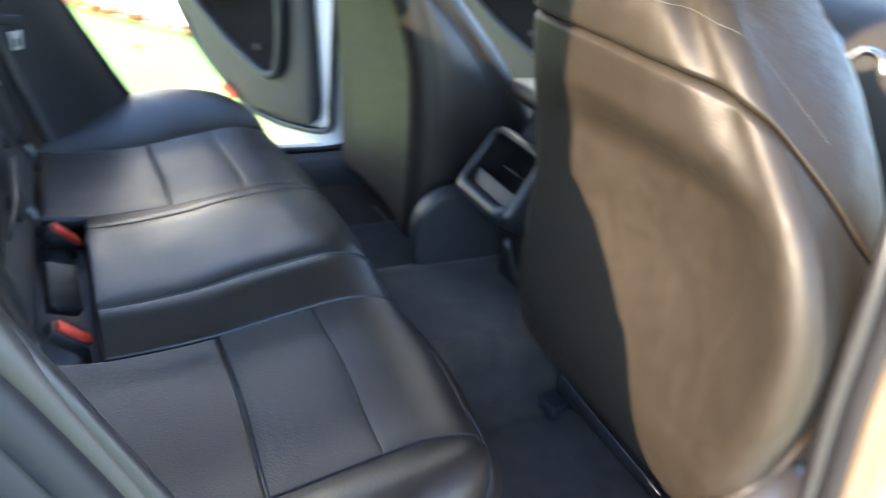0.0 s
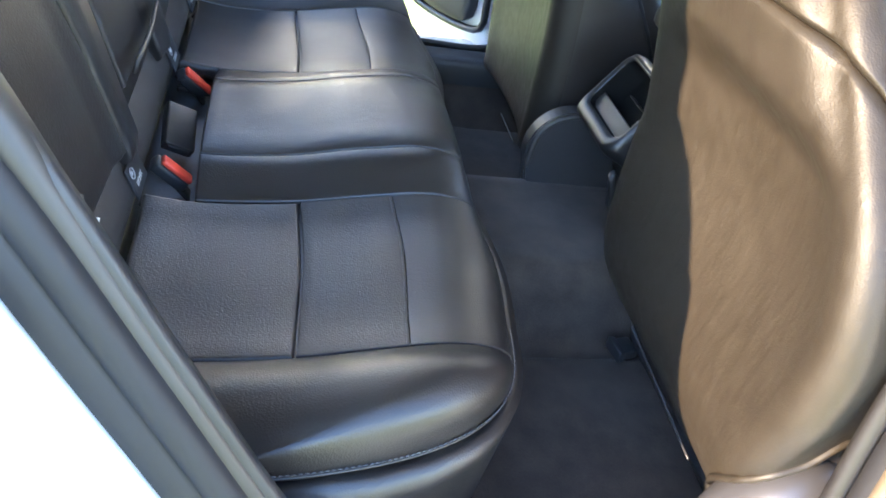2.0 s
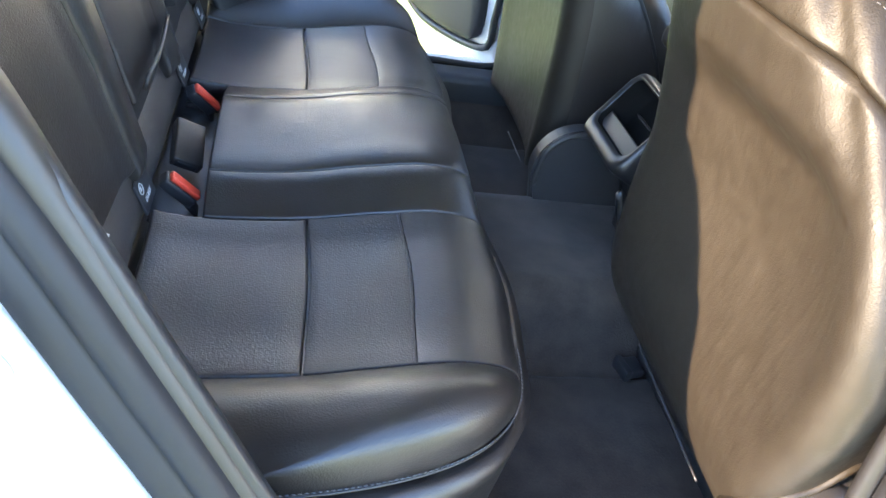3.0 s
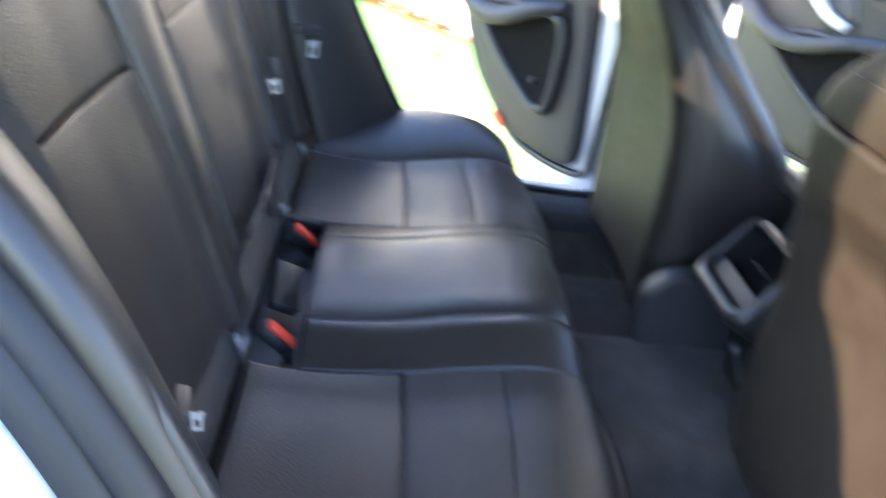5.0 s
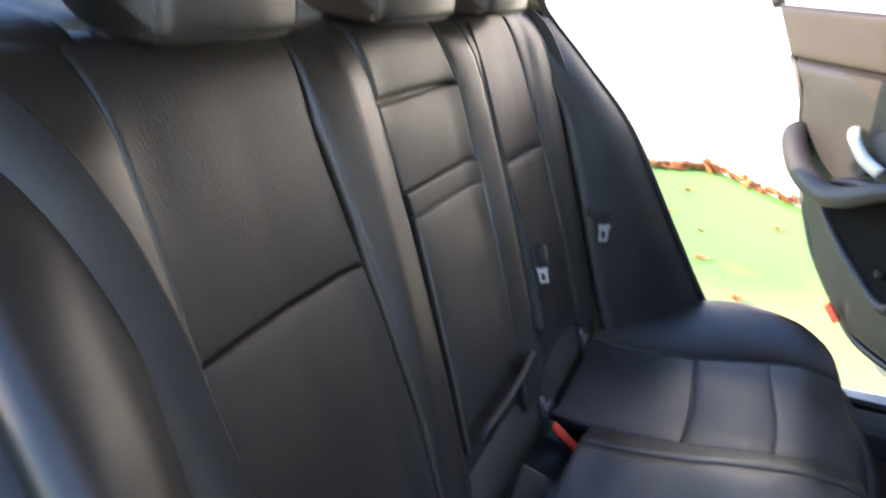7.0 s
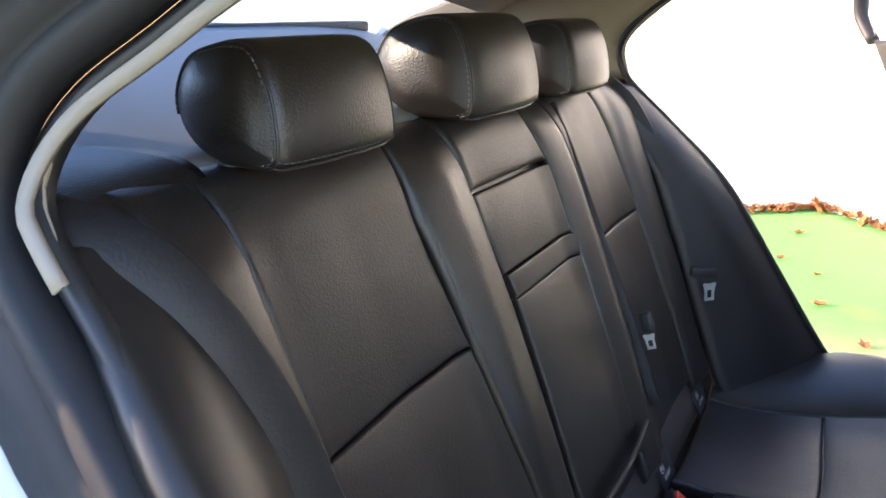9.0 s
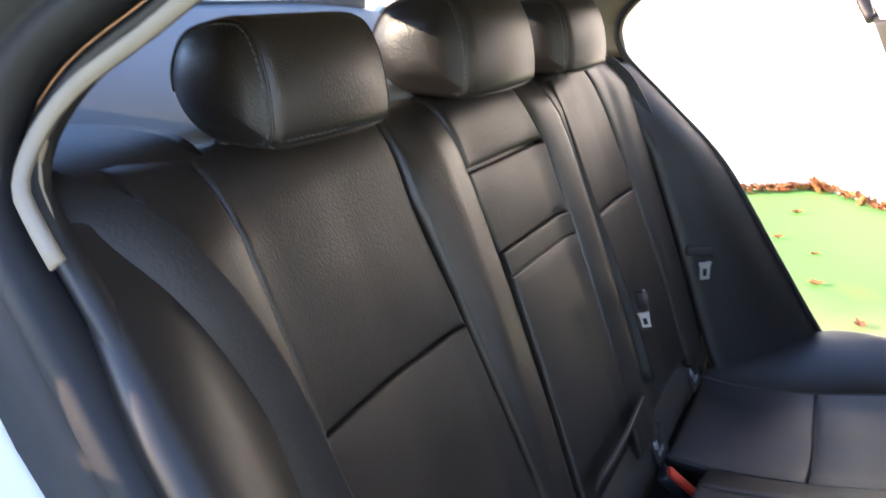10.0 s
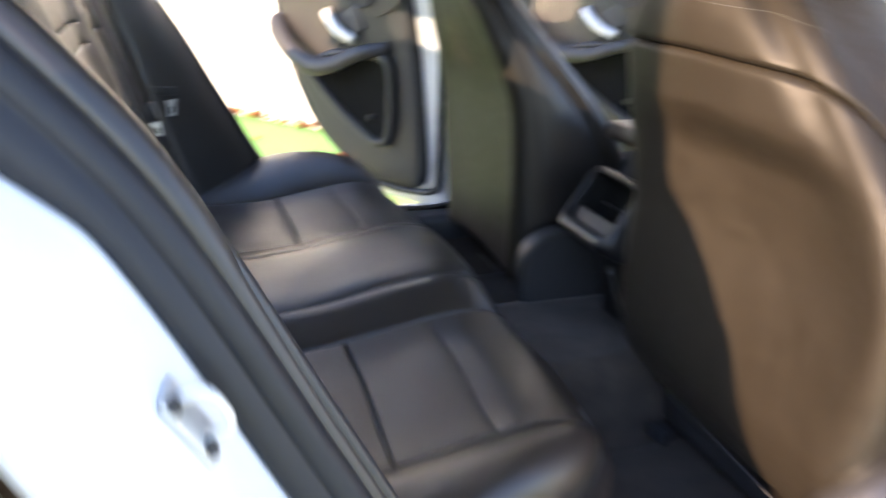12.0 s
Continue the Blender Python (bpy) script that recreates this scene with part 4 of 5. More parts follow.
# centre belt, hanging in the gap by the armrest
mid_belt = thing("seat_belt", "black centre seat belt hanging in the backrest gap", "seat belt", "rear seat belts", at=(-0.03, 0.2, 0.8))
band("webbing", spline([(-0.176, 0.2135, 1.12), (-0.146, 0.2125, 1.05), (-0.101, 0.2115, 0.92), (-0.050, 0.2105, 0.78), (-0.014, 0.209, 0.66)], 24), lambda t: Vector((1, 0, 0.3)), 0.040, 0.004, WEBBING, mid_belt)
rbox("belt_guide", (0.016, 0.012, 0.030), pose(-0.012, 0.190, 0.806, 0, -16, 0), PLASTIC, mid_belt, 0.003, 2, "black plastic belt guide")
tongue(mid_belt, Matrix.Translation((-0.006, 0.187, 0.776)) @ pose(0, 0, 0, 90, -14, 8), 0.55)

# striker on the near door jamb
striker = thing("door_striker", "steel door striker bolted to the white jamb", "door striker", at=(0.0, -0.72, 0.77))
STR = aligned((0.0205, -0.7367, 0.8044), (-0.49, 0.0, 0.86), Vector((0.847, -0.223, 0.482)).cross(Vector((-0.49, 0.0, 0.86))))
rbox("striker_plate", (0.052, 0.030, 0.004), STR, STEEL, striker, 0.002, 2)
tube("striker_loop", [STR @ Vector(q) for q in spline([(0.018, 0, 0), (0.016, 0, 0.016), (0.009, 0, 0.022), (-0.009, 0, 0.022), (-0.016, 0, 0.016), (-0.016, 0, 0)], 20)], 0.0036, STEEL, striker, "bright steel loop")
for dx in (-0.022, 0.022):
    rbox("bolt", (0.010, 0.010, 0.005), STR @ pose(dx * 0.86, 0.008, 0.004), PLASTIC_GREY, striker, 0.002, 2, "dark bolt head")


# ---- front seats ----
def smooth(q):
    q = min(1.0, max(0.0, q))
    return q * q * (3 - 2 * q)


def seat_furniture(t, y0, x_cushion, mat):
    """Cushion, base and rails below a front backrest."""
    rbox("seat_cushion", (0.50, 0.50, 0.13), pose(x_cushion, y0, 0.49, 0, -5, 0), mat, t, 0.05, 4)
    rbox("seat_base", (0.46, 0.42, 0.12), pose(1.02, y0 * 0.955, 0.375), PLASTIC, t, 0.02, 2, "black plastic seat base")
    for dy in (-0.19, 0.19):
        rbox("seat_rail", (0.40, 0.035, 0.030), pose(1.06, y0 * 0.955 + dy, 0.295), PLASTIC, t, 0.006, 2, "grey steel seat rail")


def sunlit_seat(label):
    """The seat beside the camera: a dished cover with a round rim, a flank that draws in towards the door, and a shoulder over an arched seam."""
    t = thing("front_seat", label, "car seat", "front seats", at=(0.85, -0.43, 0.30))
    ZS = [0.38, 0.433, 0.48, 0.55, 0.68, 0.75, 0.80, 0.852, 0.895, 0.925, 0.97, 1.00, 1.03, 1.06, 1.09]
    REAR = [0.745, 0.722, 0.690, 0.668, 0.655, 0.650, 0.637, 0.624, 0.613, 0.606, 0.594, 0.588, 0.585, 0.590, 0.606]
    CONSOLE_Y = [0.182, 0.178, 0.178, 0.182, 0.196, 0.208, 0.217, 0.218, 0.216, 0.217, 0.224, 0.238, 0.264, 0.305, 0.360]
    RIM_Y = [0.610, 0.625, 0.635, 0.652, 0.692, 0.694, 0.682, 0.660, 0.626, 0.592, 0.556, 0.530, 0.495, 0.450, 0.405]
    RIM_X = [0.004, 0.002, 0.0, -0.004, -0.008, -0.006, 0.002, 0.012, 0.022, 0.028, 0.032, 0.036, 0.040, 0.042, 0.044]
    FLANK_Y = [0.640, 0.650, 0.655, 0.660, 0.672, 0.672, 0.662, 0.640, 0.616, 0.594, 0.558, 0.522, 0.480, 0.430, 0.385]
    N = 72
    made = {}

    def at(z, values):
        return float(np.mean(np.interp(np.linspace(z - 0.022, z + 0.022, 7), ZS, values)))

    def section(z):
        """Points across the back at one height, from the console round the rear to the door side."""
        key = round(z, 5)
        if key not in made:
            xr, yc, yr, dx, yf = (at(z, q) for q in (REAR, CONSOLE_Y, RIM_Y, RIM_X, FLANK_Y))
            h = 0.052 * smooth((0.918 - z) / 0.075) * (1 - 0.85 * smooth((0.85 - z) / 0.36))
            w = yr - yc
            xm = xr + dx
            line = [(xr + 0.15, yc + 0.012), (xr + 0.09, yc + 0.001), (xr + 0.050, yc), (xr + 0.022, yc + 0.007), (xr + 0.006, yc + 0.028), (xr + 0.25 * h, yc + 0.16 * w),
                    (xr + 0.8 * h, yc + 0.36 * w), (xr + h, yc + 0.56 * w), (xr + 0.85 * h + 0.2 * dx, yc + 0.72 * w), (xr + 0.40 * h + 0.5 * dx, yc + 0.86 * w),
                    (xm + 0.02 * h, yr - 0.022), (xm + 0.004, yr - 0.001), (xm + 0.020, yr + 0.010), (xm + 0.048, 0.6 * yr + 0.4 * yf + 0.008), (0.74 + 0.3 * dx, yf + 0.004), (0.80, yf - 0.012)]
            made[key] = spline([(x, -y, z) for x, y in line], N)
        return made[key]

    def rear(i, z):
        """The point of column i at the height z, with soft creases and the groove of the arched seam."""
        k = math.floor(z / 0.004) * 0.004
        p = section(k)[i].lerp(section(k + 0.004)[i], (z - k) / 0.004)
        inner = smooth(i / 12) * smooth((N - 14 - i) / 10)
        soft = (0.0018 * noise.noise(Vector((p.y * 15, z * 4, 3.0))) + 0.0008 * noise.noise(Vector((p.y * 30, z * 9, 8.0)))) * inner
        d = z - ARCH[i]
        inward = Vector((1.0, 0.0, 0.0)) if i < N * 0.72 else Vector((0.55, 0.80, 0.0))
        return p + inward * (0.007 * math.exp(-(d / 0.0045) ** 2) + soft - 0.004 * smooth(d / 0.006))

    mid = section(0.924)
    ARCH = [float(np.interp(p.x, [0.606, 0.625, 0.645, 0.67, 0.70, 0.74, 0.80], [0.974, 0.966, 0.948, 0.924, 0.893, 0.850, 0.800])) if i > N / 2 else
            float(np.interp(p.x, [0.61, 0.66, 0.80], [0.976, 0.965, 0.90])) for i, p in enumerate(mid)]
    ARCH = [float(np.mean(ARCH[max(0, i - 2):i + 3])) for i in range(N + 1)]
    low = section(0.500)
    FOOT = [float(np.interp(-p.y, [0.19, 0.205, 0.23, 0.27, 0.31, 0.40, 0.575, 0.60, 0.618, 0.640, 0.665], [0.530, 0.500, 0.475, 0.452, 0.440, 0.432, 0.428, 0.450, 0.500, 0.560, 0.610])) if p.x < 0.735 or i < N / 2 else 0.62
            for i, p in enumerate(low)]
    FOOT = [float(np.mean(FOOT[max(0, i - 1):i + 2])) for i in range(N + 1)]

    def sheet(rows, thick):
        """A closed sheet over rows of points."""
        B, R = N + 1, len(rows)
        verts = [p for r in rows for p in r] + [p + Vector((thick, (-0.43 - p.y) * 0.06, 0)) for r in rows for p in r]
        M = R * B
        faces = []
        for j in range(R - 1):
            for i in range(N):
                q = j * B + i
                faces += [(q, q + 1, q + B + 1, q + B), (M + q, M + q + B, M + q + B + 1, M + q + 1)]
            for q in (j * B, j * B + N):
                faces.append((q, q + B, M + q + B, M + q))
        for i in range(N):
            for q in (i, (R - 1) * B + i):
                faces.append((q, q + 1, M + q + 1, M + q))
        return from_lists(verts, faces)

    near = [-0.020, -0.013, -0.009, -0.006, -0.003, -0.0005]
    cols = range(N + 1)
    rows = [[rear(i, FOOT[i] + (ARCH[i] - 0.026 - FOOT[i]) * k / 60) for i in cols] for k in range(61)] + [[rear(i, ARCH[i] + d) for i in cols] for d in near]
    part("back_cover", sheet(rows, 0.012), SEATBACK, t, "leather cover of the seat back")
    rows = [[rear(i, ARCH[i] - d) for i in cols] for d in reversed(near)]
    rows += [[rear(i, ARCH[i] + 0.026 + (1.072 - ARCH[i] - 0.026) * k / 26) for i in cols] for k in range(27)]
    crown = rows[-1]
    for f, dz in ((0.95, 0.008), (0.85, 0.014), (0.66, 0.019), (0.35, 0.022), (0.05, 0.023)):
        rows.append([Vector((0.68, -0.40, 1.072)).lerp(p, f) + Vector((0, 0, dz)) for p in crown])
    part("backrest_shoulder", sheet(rows, 0.010), SEATBACK, t, "leather shoulder of the backrest")
    # front half of the backrest with its side bolsters
    verts, faces = [], []
    turns = np.linspace(0, 2 * math.pi, 33)[:-1]
    for z in np.linspace(0.40, 1.070, 30):
        a, b = at(z, CONSOLE_Y) + 0.004, at(z, FLANK_Y) - 0.012
        for w in turns:
            s, c = math.sin(w), math.cos(w)
            verts.append((0.775 - 0.16 * (z - 0.75) + 0.080 * math.copysign(abs(c) ** 0.7, c), -(a + b) / 2 + (b - a) / 2 * math.copysign(abs(s) ** 0.7, s), z - 0.006))
    for j in range(29):
        for i in range(32):
            faces.append((j * 32 + i, j * 32 + (i + 1) % 32, (j + 1) * 32 + (i + 1) % 32, (j + 1) * 32 + i))
    faces += [tuple(range(32)), tuple(29 * 32 + i for i in range(32))]
    part("backrest_bolster", from_lists(verts, faces), LEATHER, t, "black leather front of the backrest")
    rod = spline([(0.722, -0.306, 0.440), (0.718, -0.33, 0.438), (0.717, -0.42, 0.433), (0.717, -0.54, 0.425)], 30)
    tube("cover_rod", rod, 0.0016, SATIN, t, "thin satin rod along the cover's hem")
    stitches("shoulder_stitching", [rear(i, ARCH[i] + 0.056) + Vector((-0.0012, 0, 0)) for i in range(6, N - 8)], t, 0.0062, 0.0036, 0.0004)
    hem = [rear(i, FOOT[i] + 0.003) + Vector((-0.001, -0.001, 0)) for i in cols if low[i].y < -0.595]
    tube("cover_hem", hem, 0.0045, SEATBACK, t, "rolled leather hem over the hinge cover")
    # head restraint guides on the top
    for dy in (-0.06, 0.06):
        tube("post_collar", [(0.665, -0.42 + dy, 1.062), (0.662, -0.42 + dy, 1.098)], 0.014, PLASTIC, t, "black plastic post collar", seg=14)
        tube("post", [(0.662, -0.42 + dy, 1.07), (0.646, -0.42 + dy, 1.15)], 0.0065, CHROME, t, "chrome head restraint post", seg=12)
    seat_furniture(t, -0.43, 1.07, SEATBACK)
    # rounded hinge cover under the hem by the door
    bm = bmesh.new()
    bmesh.ops.create_uvsphere(bm, u_segments=28, v_segments=16, radius=1)
    for v in bm.verts:
        v.co = Vector((v.co.x * 0.078, math.copysign(abs(v.co.y) ** 0.85, v.co.y) * 0.058, v.co.z * 0.110))
    bm.transform(pose(0.745, -0.655, 0.462, 0, 20, 0))
    part("hinge_cover", bm, SATIN, t, "satin silver plastic hinge cover")
    return t


sunlit_seat("black leather front seat, its back lit by low sun")


def shaded_seat(label):
    """The seat beyond the console: a backrest thick at its foot and thin at its top, with a piped side panel and front bolsters."""
    t = thing("front_seat", label, "car seat", "front seats", at=(0.85, 0.43, 0.30))
    zs = [0.45, 0.60, 0.68, 0.775, 0.84, 0.905, 1.0, 1.06]
    rear_x = [0.676, 0.670, 0.665, 0.656, 0.638, 0.611, 0.573, 0.560]
    pipe_x = [0.950, 0.890, 0.855, 0.795, 0.740, 0.680, 0.622, 0.600]
    front_x = [1.030, 0.960, 0.915, 0.850, 0.795, 0.735, 0.668, 0.632]
    console_y = [0.190, 0.184, 0.182, 0.184, 0.192, 0.208, 0.262, 0.325]
    door_y = [0.655, 0.672, 0.678, 0.676, 0.664, 0.640, 0.570, 0.500]

    def row(z, lo, hi):
        xr, xp, xf, yc, yd = (float(np.mean(np.interp(np.linspace(z - 0.03, z + 0.03, 7), zs, q))) for q in (rear_x, pipe_x, front_x, console_y, door_y))
        m = (yc + yd) / 2
        h = 0.020 * min(1.0, max(0.0, (0.93 - z) / 0.10))
        cover = [(xr + 0.075, yd), (xr + 0.045, yd + 0.001), (xr + 0.018, yd - 0.006), (xr + 0.003, yd - 0.030), (xr + 0.004 + 0.5 * h, yd - 0.09), (xr + h, m + 0.06), (xr + h, m - 0.05),
                 (xr + 0.002 + 0.4 * h, yc + 0.085), (xr - 0.001, yc + 0.050), (xr + 0.006, yc + 0.022), (xr + 0.022, yc + 0.006), (xr + 0.045, yc)]
        side = [(xr + 0.045, yc - 0.0005), ((xr + xp) / 2 + 0.01, yc - 0.007), (xp - 0.012, yc - 0.004), (xp - 0.002, yc + 0.004), (xp + 0.009, yc - 0.005),
                ((xp + xf) / 2, yc - 0.012), (xf - 0.014, yc - 0.004), (xf, yc + 0.022), (xf - 0.022, yc + 0.08), (xf - 0.05, m), (xf - 0.022, yd - 0.08), (xf, yd - 0.022), (xf - 0.02, yd), (xr + 0.075, yd)]
        pts = spline([(x, y, z) for x, y in (cover if lo == 0 else side)], hi)
        c = Vector(((xr + xf) / 2, m, z))
        return pts, c

    heights = list(np.linspace(0.42, 1.04, 46))
    for name, key, n, mat, text in (("back_cover", 0, 44, SEATBACK, "leather cover of the seat back"), ("backrest_side", 1, 64, LEATHER, "piped side panel and front bolsters of the backrest")):
        rows = []
        for z in heights:
            rows.append(row(z, key, n)[0])
        base, c = row(1.04, key, n)
        for f, dz in ((0.97, 0.010), (0.90, 0.019), (0.76, 0.027), (0.45, 0.032), (0.05, 0.034)):
            rows.append([c.lerp(p, f) + Vector((0, 0, dz)) for p in base])
        base, c = row(0.42, key, n)
        rows.insert(0, [c.lerp(p, 0.965) - Vector((0, 0, 0.010)) for p in base])
        rows.insert(0, [c.lerp(p, 0.80) - Vector((0, 0, 0.014)) for p in base])
        B = n + 1
        verts = [p for r in rows for p in r]
        faces = [(j * B + i, j * B + i + 1, (j + 1) * B + i + 1, (j + 1) * B + i) for j in range(len(rows) - 1) for i in range(n)]
        N = len(verts)
        verts += [v.lerp(Vector((0.76, 0.43, v.z)), 0.06) for v in verts]
        faces += [tuple(N + q for q in reversed(f)) for f in faces]
        part(name, from_lists(verts, faces), mat, t, text)
    def pipe(z, d):
        g = lambda q: float(np.mean(np.interp(np.linspace(z - 0.03, z + 0.03, 7), zs, q)))
        return (g(pipe_x) - 0.002, g(console_y) + d, z)
    tube("flank_piping", [pipe(z, 0.0) for z in np.linspace(0.50, 1.03, 40)], 0.0035, RUBBER_DARK, t, "dark piping along the flank", seg=8)
    seat_furniture(t, 0.43, 1.10, LEATHER)
    tube("cover_rod", [(0.680, y, 0.402) for y in np.linspace(0.27, 0.40, 8)], 0.0013, PLASTIC_GREY, t, "thin grey rod along the cover's hem")
    # rounded inner side shield
    line = [(0.735 + 0.085 * math.cos(w), 0.475 + 0.085 * math.sin(w)) for w in np.linspace(math.pi * 1.05, math.pi * 0.5, 14)]
    line += [(1.20, 0.53), (1.22, 0.40), (1.20, 0.33), (0.70, 0.33), (0.662, 0.40)]
    k = len(line)
    bm = from_lists([(x, 0.150, z) for x, z in line] + [(x, 0.122, z) for x, z in line],
                    [tuple(range(k)), tuple(range(k, 2 * k))] + [(i, (i + 1) % k, k + (i + 1) % k, k + i) for i in range(k)])
    bmesh.ops.bevel(bm, geom=[e for e in bm.edges if abs(e.verts[0].co.y - e.verts[1].co.y) < 1e-6], offset=0.008, segments=3, affect="EDGES")
    shield = part("side_shield", bm, PLASTIC, t, "black plastic side shield", smooth=False)
    tube("shield_ridge", spline([(0.658, 0.118, 0.44), (0.664, 0.118, 0.505), (0.690, 0.118, 0.540), (0.730, 0.118, 0.553), (0.775, 0.118, 0.552)], 24), 0.006, PLASTIC_GREY, shield, "raised ridge of the shield", seg=8)
    for dy in (-0.06, 0.06):
        tube("post_collar", [(0.600, 0.415 + dy, 1.055), (0.598, 0.415 + dy, 1.082)], 0.014, PLASTIC, t, "black plastic post collar", seg=14)
        tube("post", [(0.599, 0.415 + dy, 1.07), (0.584, 0.415 + dy, 1.15)], 0.0065, CHROME, t, "chrome head restraint post", seg=12)
    return t


shaded_seat("black leather front seat in shade beside the far door")
plug = thing("seat_connector", "small black plastic cable connector under the front seat", "connector", at=(0.785, -0.225, 0.28))
rbox("plug_body", (0.030, 0.036, 0.018), pose(0.788, -0.222, 0.301, 0, 0, 12), PLASTIC, plug, 0.003, 2)
rbox("plug_cap", (0.012, 0.042, 0.022), pose(0.770, -0.226, 0.302, 0, 0, 12), PLASTIC, plug, 0.002, 2)

# ---- centre console ----
console = thing("centre_console", "black centre console with an open rear storage bin", "console", at=(0.9, 0, 0.40))


def rounded_loop(half_w, half_h, r, n=10):
    """Points of a rectangle with round corners, in its own plane."""
    out = []
    for sx, sy, a0 in ((1, 1, 0), (-1, 1, 90), (-1, -1, 180), (1, -1, 270)):
        for k in range(n + 1):
            w = radians(a0 + 90 * k / n)
            out.append((sx * (half_w - r) + r * math.cos(w), sy * (half_h - r) + r * math.sin(w)))
    return out


def bin_bezel():
    """The moulded rear end of the console: a rounded bezel with a thick chin round an open bin."""
    p0, p1 = Vector((0.708, 0, 0.596)), Vector((0.772, 0, 0.702))
    up = (p1 - p0).normalized()
    back = Vector((up.z, 0, -up.x))
    c = p0.lerp(p1, 0.5)
    rings = [(0.088, 0.070, 0.026, 0.062, 0.0), (0.090, 0.072, 0.028, 0.020, 0.0), (0.087, 0.069, 0.027, 0.006, 0.0), (0.081, 0.063, 0.025, 0.0, 0.0),
             (0.077, 0.053, 0.023, -0.001, 0.006), (0.073, 0.050, 0.021, 0.004, 0.007), (0.070, 0.048, 0.019, 0.050, 0.007)]
    def skin(rows, floor):
        verts, faces, k = [], [], 0
        for hw, hh, r, depth, lift in rows:
            loop = rounded_loop(hw, hh, r)
            k = len(loop)
            verts += [c + Vector((0, a, 0)) + up * (b + lift) + back * (depth - 0.012 * max(0.0, -b / 0.07) ** 2 * (depth < 0.03)) for a, b in loop]
        for j in range(len(rows) - 1):
            for i in range(k):
                faces.append((j * k + i, j * k + (i + 1) % k, (j + 1) * k + (i + 1) % k, (j + 1) * k + i))
        if floor:
            faces.append(tuple((len(rows) - 1) * k + i for i in range(k)))
        return from_lists(verts, faces)
    bezel = part("bin_bezel", skin(rings[:6], False), CONSOLE, console, "black moulded bezel of the open bin")
    # the bin's inner shade is part of this near-black colour
    part("bin_inside", skin(rings[5:], True), RECESS_SHADE, bezel, "inside of the bin, its shade put in as near-black")
    return bezel


def console_body():
    line = [(0.815, 0.39), (0.800, 0.49), (0.780, 0.560), (0.775, 0.585), (0.800, 0.640), (0.835, 0.712), (0.850, 0.752), (0.88, 0.765), (1.10, 0.755), (1.12, 0.72), (1.12, 0.39)]
    k = len(line)
    bm = from_lists([(x, -0.078 if z > 0.55 else -0.064, z) for x, z in line] + [(x, 0.078 if z > 0.55 else 0.064, z) for x, z in line],
                    [tuple(range(k)), tuple(range(k, 2 * k))] + [(i, (i + 1) % k, k + (i + 1) % k, k + i) for i in range(k)])
    bmesh.ops.recalc_face_normals(bm, faces=bm.faces)
    bmesh.ops.bevel(bm, geom=bm.edges[:], offset=0.006, segments=2, affect="EDGES")
    return bm


part("console_body", console_body(), CONSOLE, console, smooth=False)
bezel = bin_bezel()
rbox("bin_shutter", (0.004, 0.138, 0.044), pose(0.7315, 0, 0.6115, 0, 32, 0), PLASTIC_GREY, bezel, 0.0015, 2, "half-open sliding shutter")
for dz in (0.0, 0.010):
    rbox("shutter_rib", (0.003, 0.130, 0.003), pose(0.7350 + 0.62 * dz, 0, 0.613 + dz, 0, 32, 0), PLASTIC, bezel, 0.001, 1)
rbox("bin_divider", (0.012, 0.050, 0.003), pose(0.778, 0.012, 0.640, 0, 32, 0), PLASTIC_GREY, bezel, 0.0015, 2, "thin divider inside the bin")
rbox("console_armrest", (0.34, 0.165, 0.035), pose(0.955, 0, 0.772), LEATHER, console, 0.014, 3, "black leather armrest lid")
tube("console_trim", spline([(0.725, -0.084, 0.560), (0.748, -0.080, 0.50), (0.79, -0.078, 0.43)], 10), 0.010, CONSOLE, console, "dark plastic trim strip", flat=0.4)

# ---- dashboard and windscreen ----
dash = thing("dashboard", "black dashboard with round silver air vents", "dashboard", at=(1.6, 0, 0.8))
DASH = Profile([(1.52, 0.50), (1.50, 0.62), (1.49, 0.76), (1.51, 0.87), (1.57, 0.915), (1.75, 0.93), (1.95, 0.94)])
pad("dash_body", lambda a, b: (DASH.at(a)[0] + 0.08 * abs(b / 0.7) ** 3, b, DASH.at(a)[1]), 0, DASH.length, -0.70, 0.70, PLASTIC_GREY, dash, r=0.02, thick=0.03, flip=True, na=30, nb=20, label="grey padded dashboard body")


def ring_vent(y, z):
    m = pose(1.478, y, z, 0, -90, 0)
    pts = [m @ Vector((0.040 * math.cos(k * math.pi / 14), 0.040 * math.sin(k * math.pi / 14), 0)) for k in range(28)]
    v = tube("air_vent", pts, 0.010, CHROME, dash, "round silver vent ring", closed=True, seg=10)
    bm = bmesh.new()
    bmesh.ops.create_cone(bm, cap_ends=True, segments=24, radius1=0.036, radius2=0.036, depth=0.02)
    bm.transform(m @ pose(0, 0, -0.012))
    # painted near-black for the shade inside the vent
    part("vent_core", bm, RECESS_SHADE, v, "vent core, near-black for the shade inside")
    rbox("vent_vane", (0.014, 0.07, 0.006), m @ pose(0, 0, 0.002), CHROME, v, 0.002, 2, "silver cross vane")


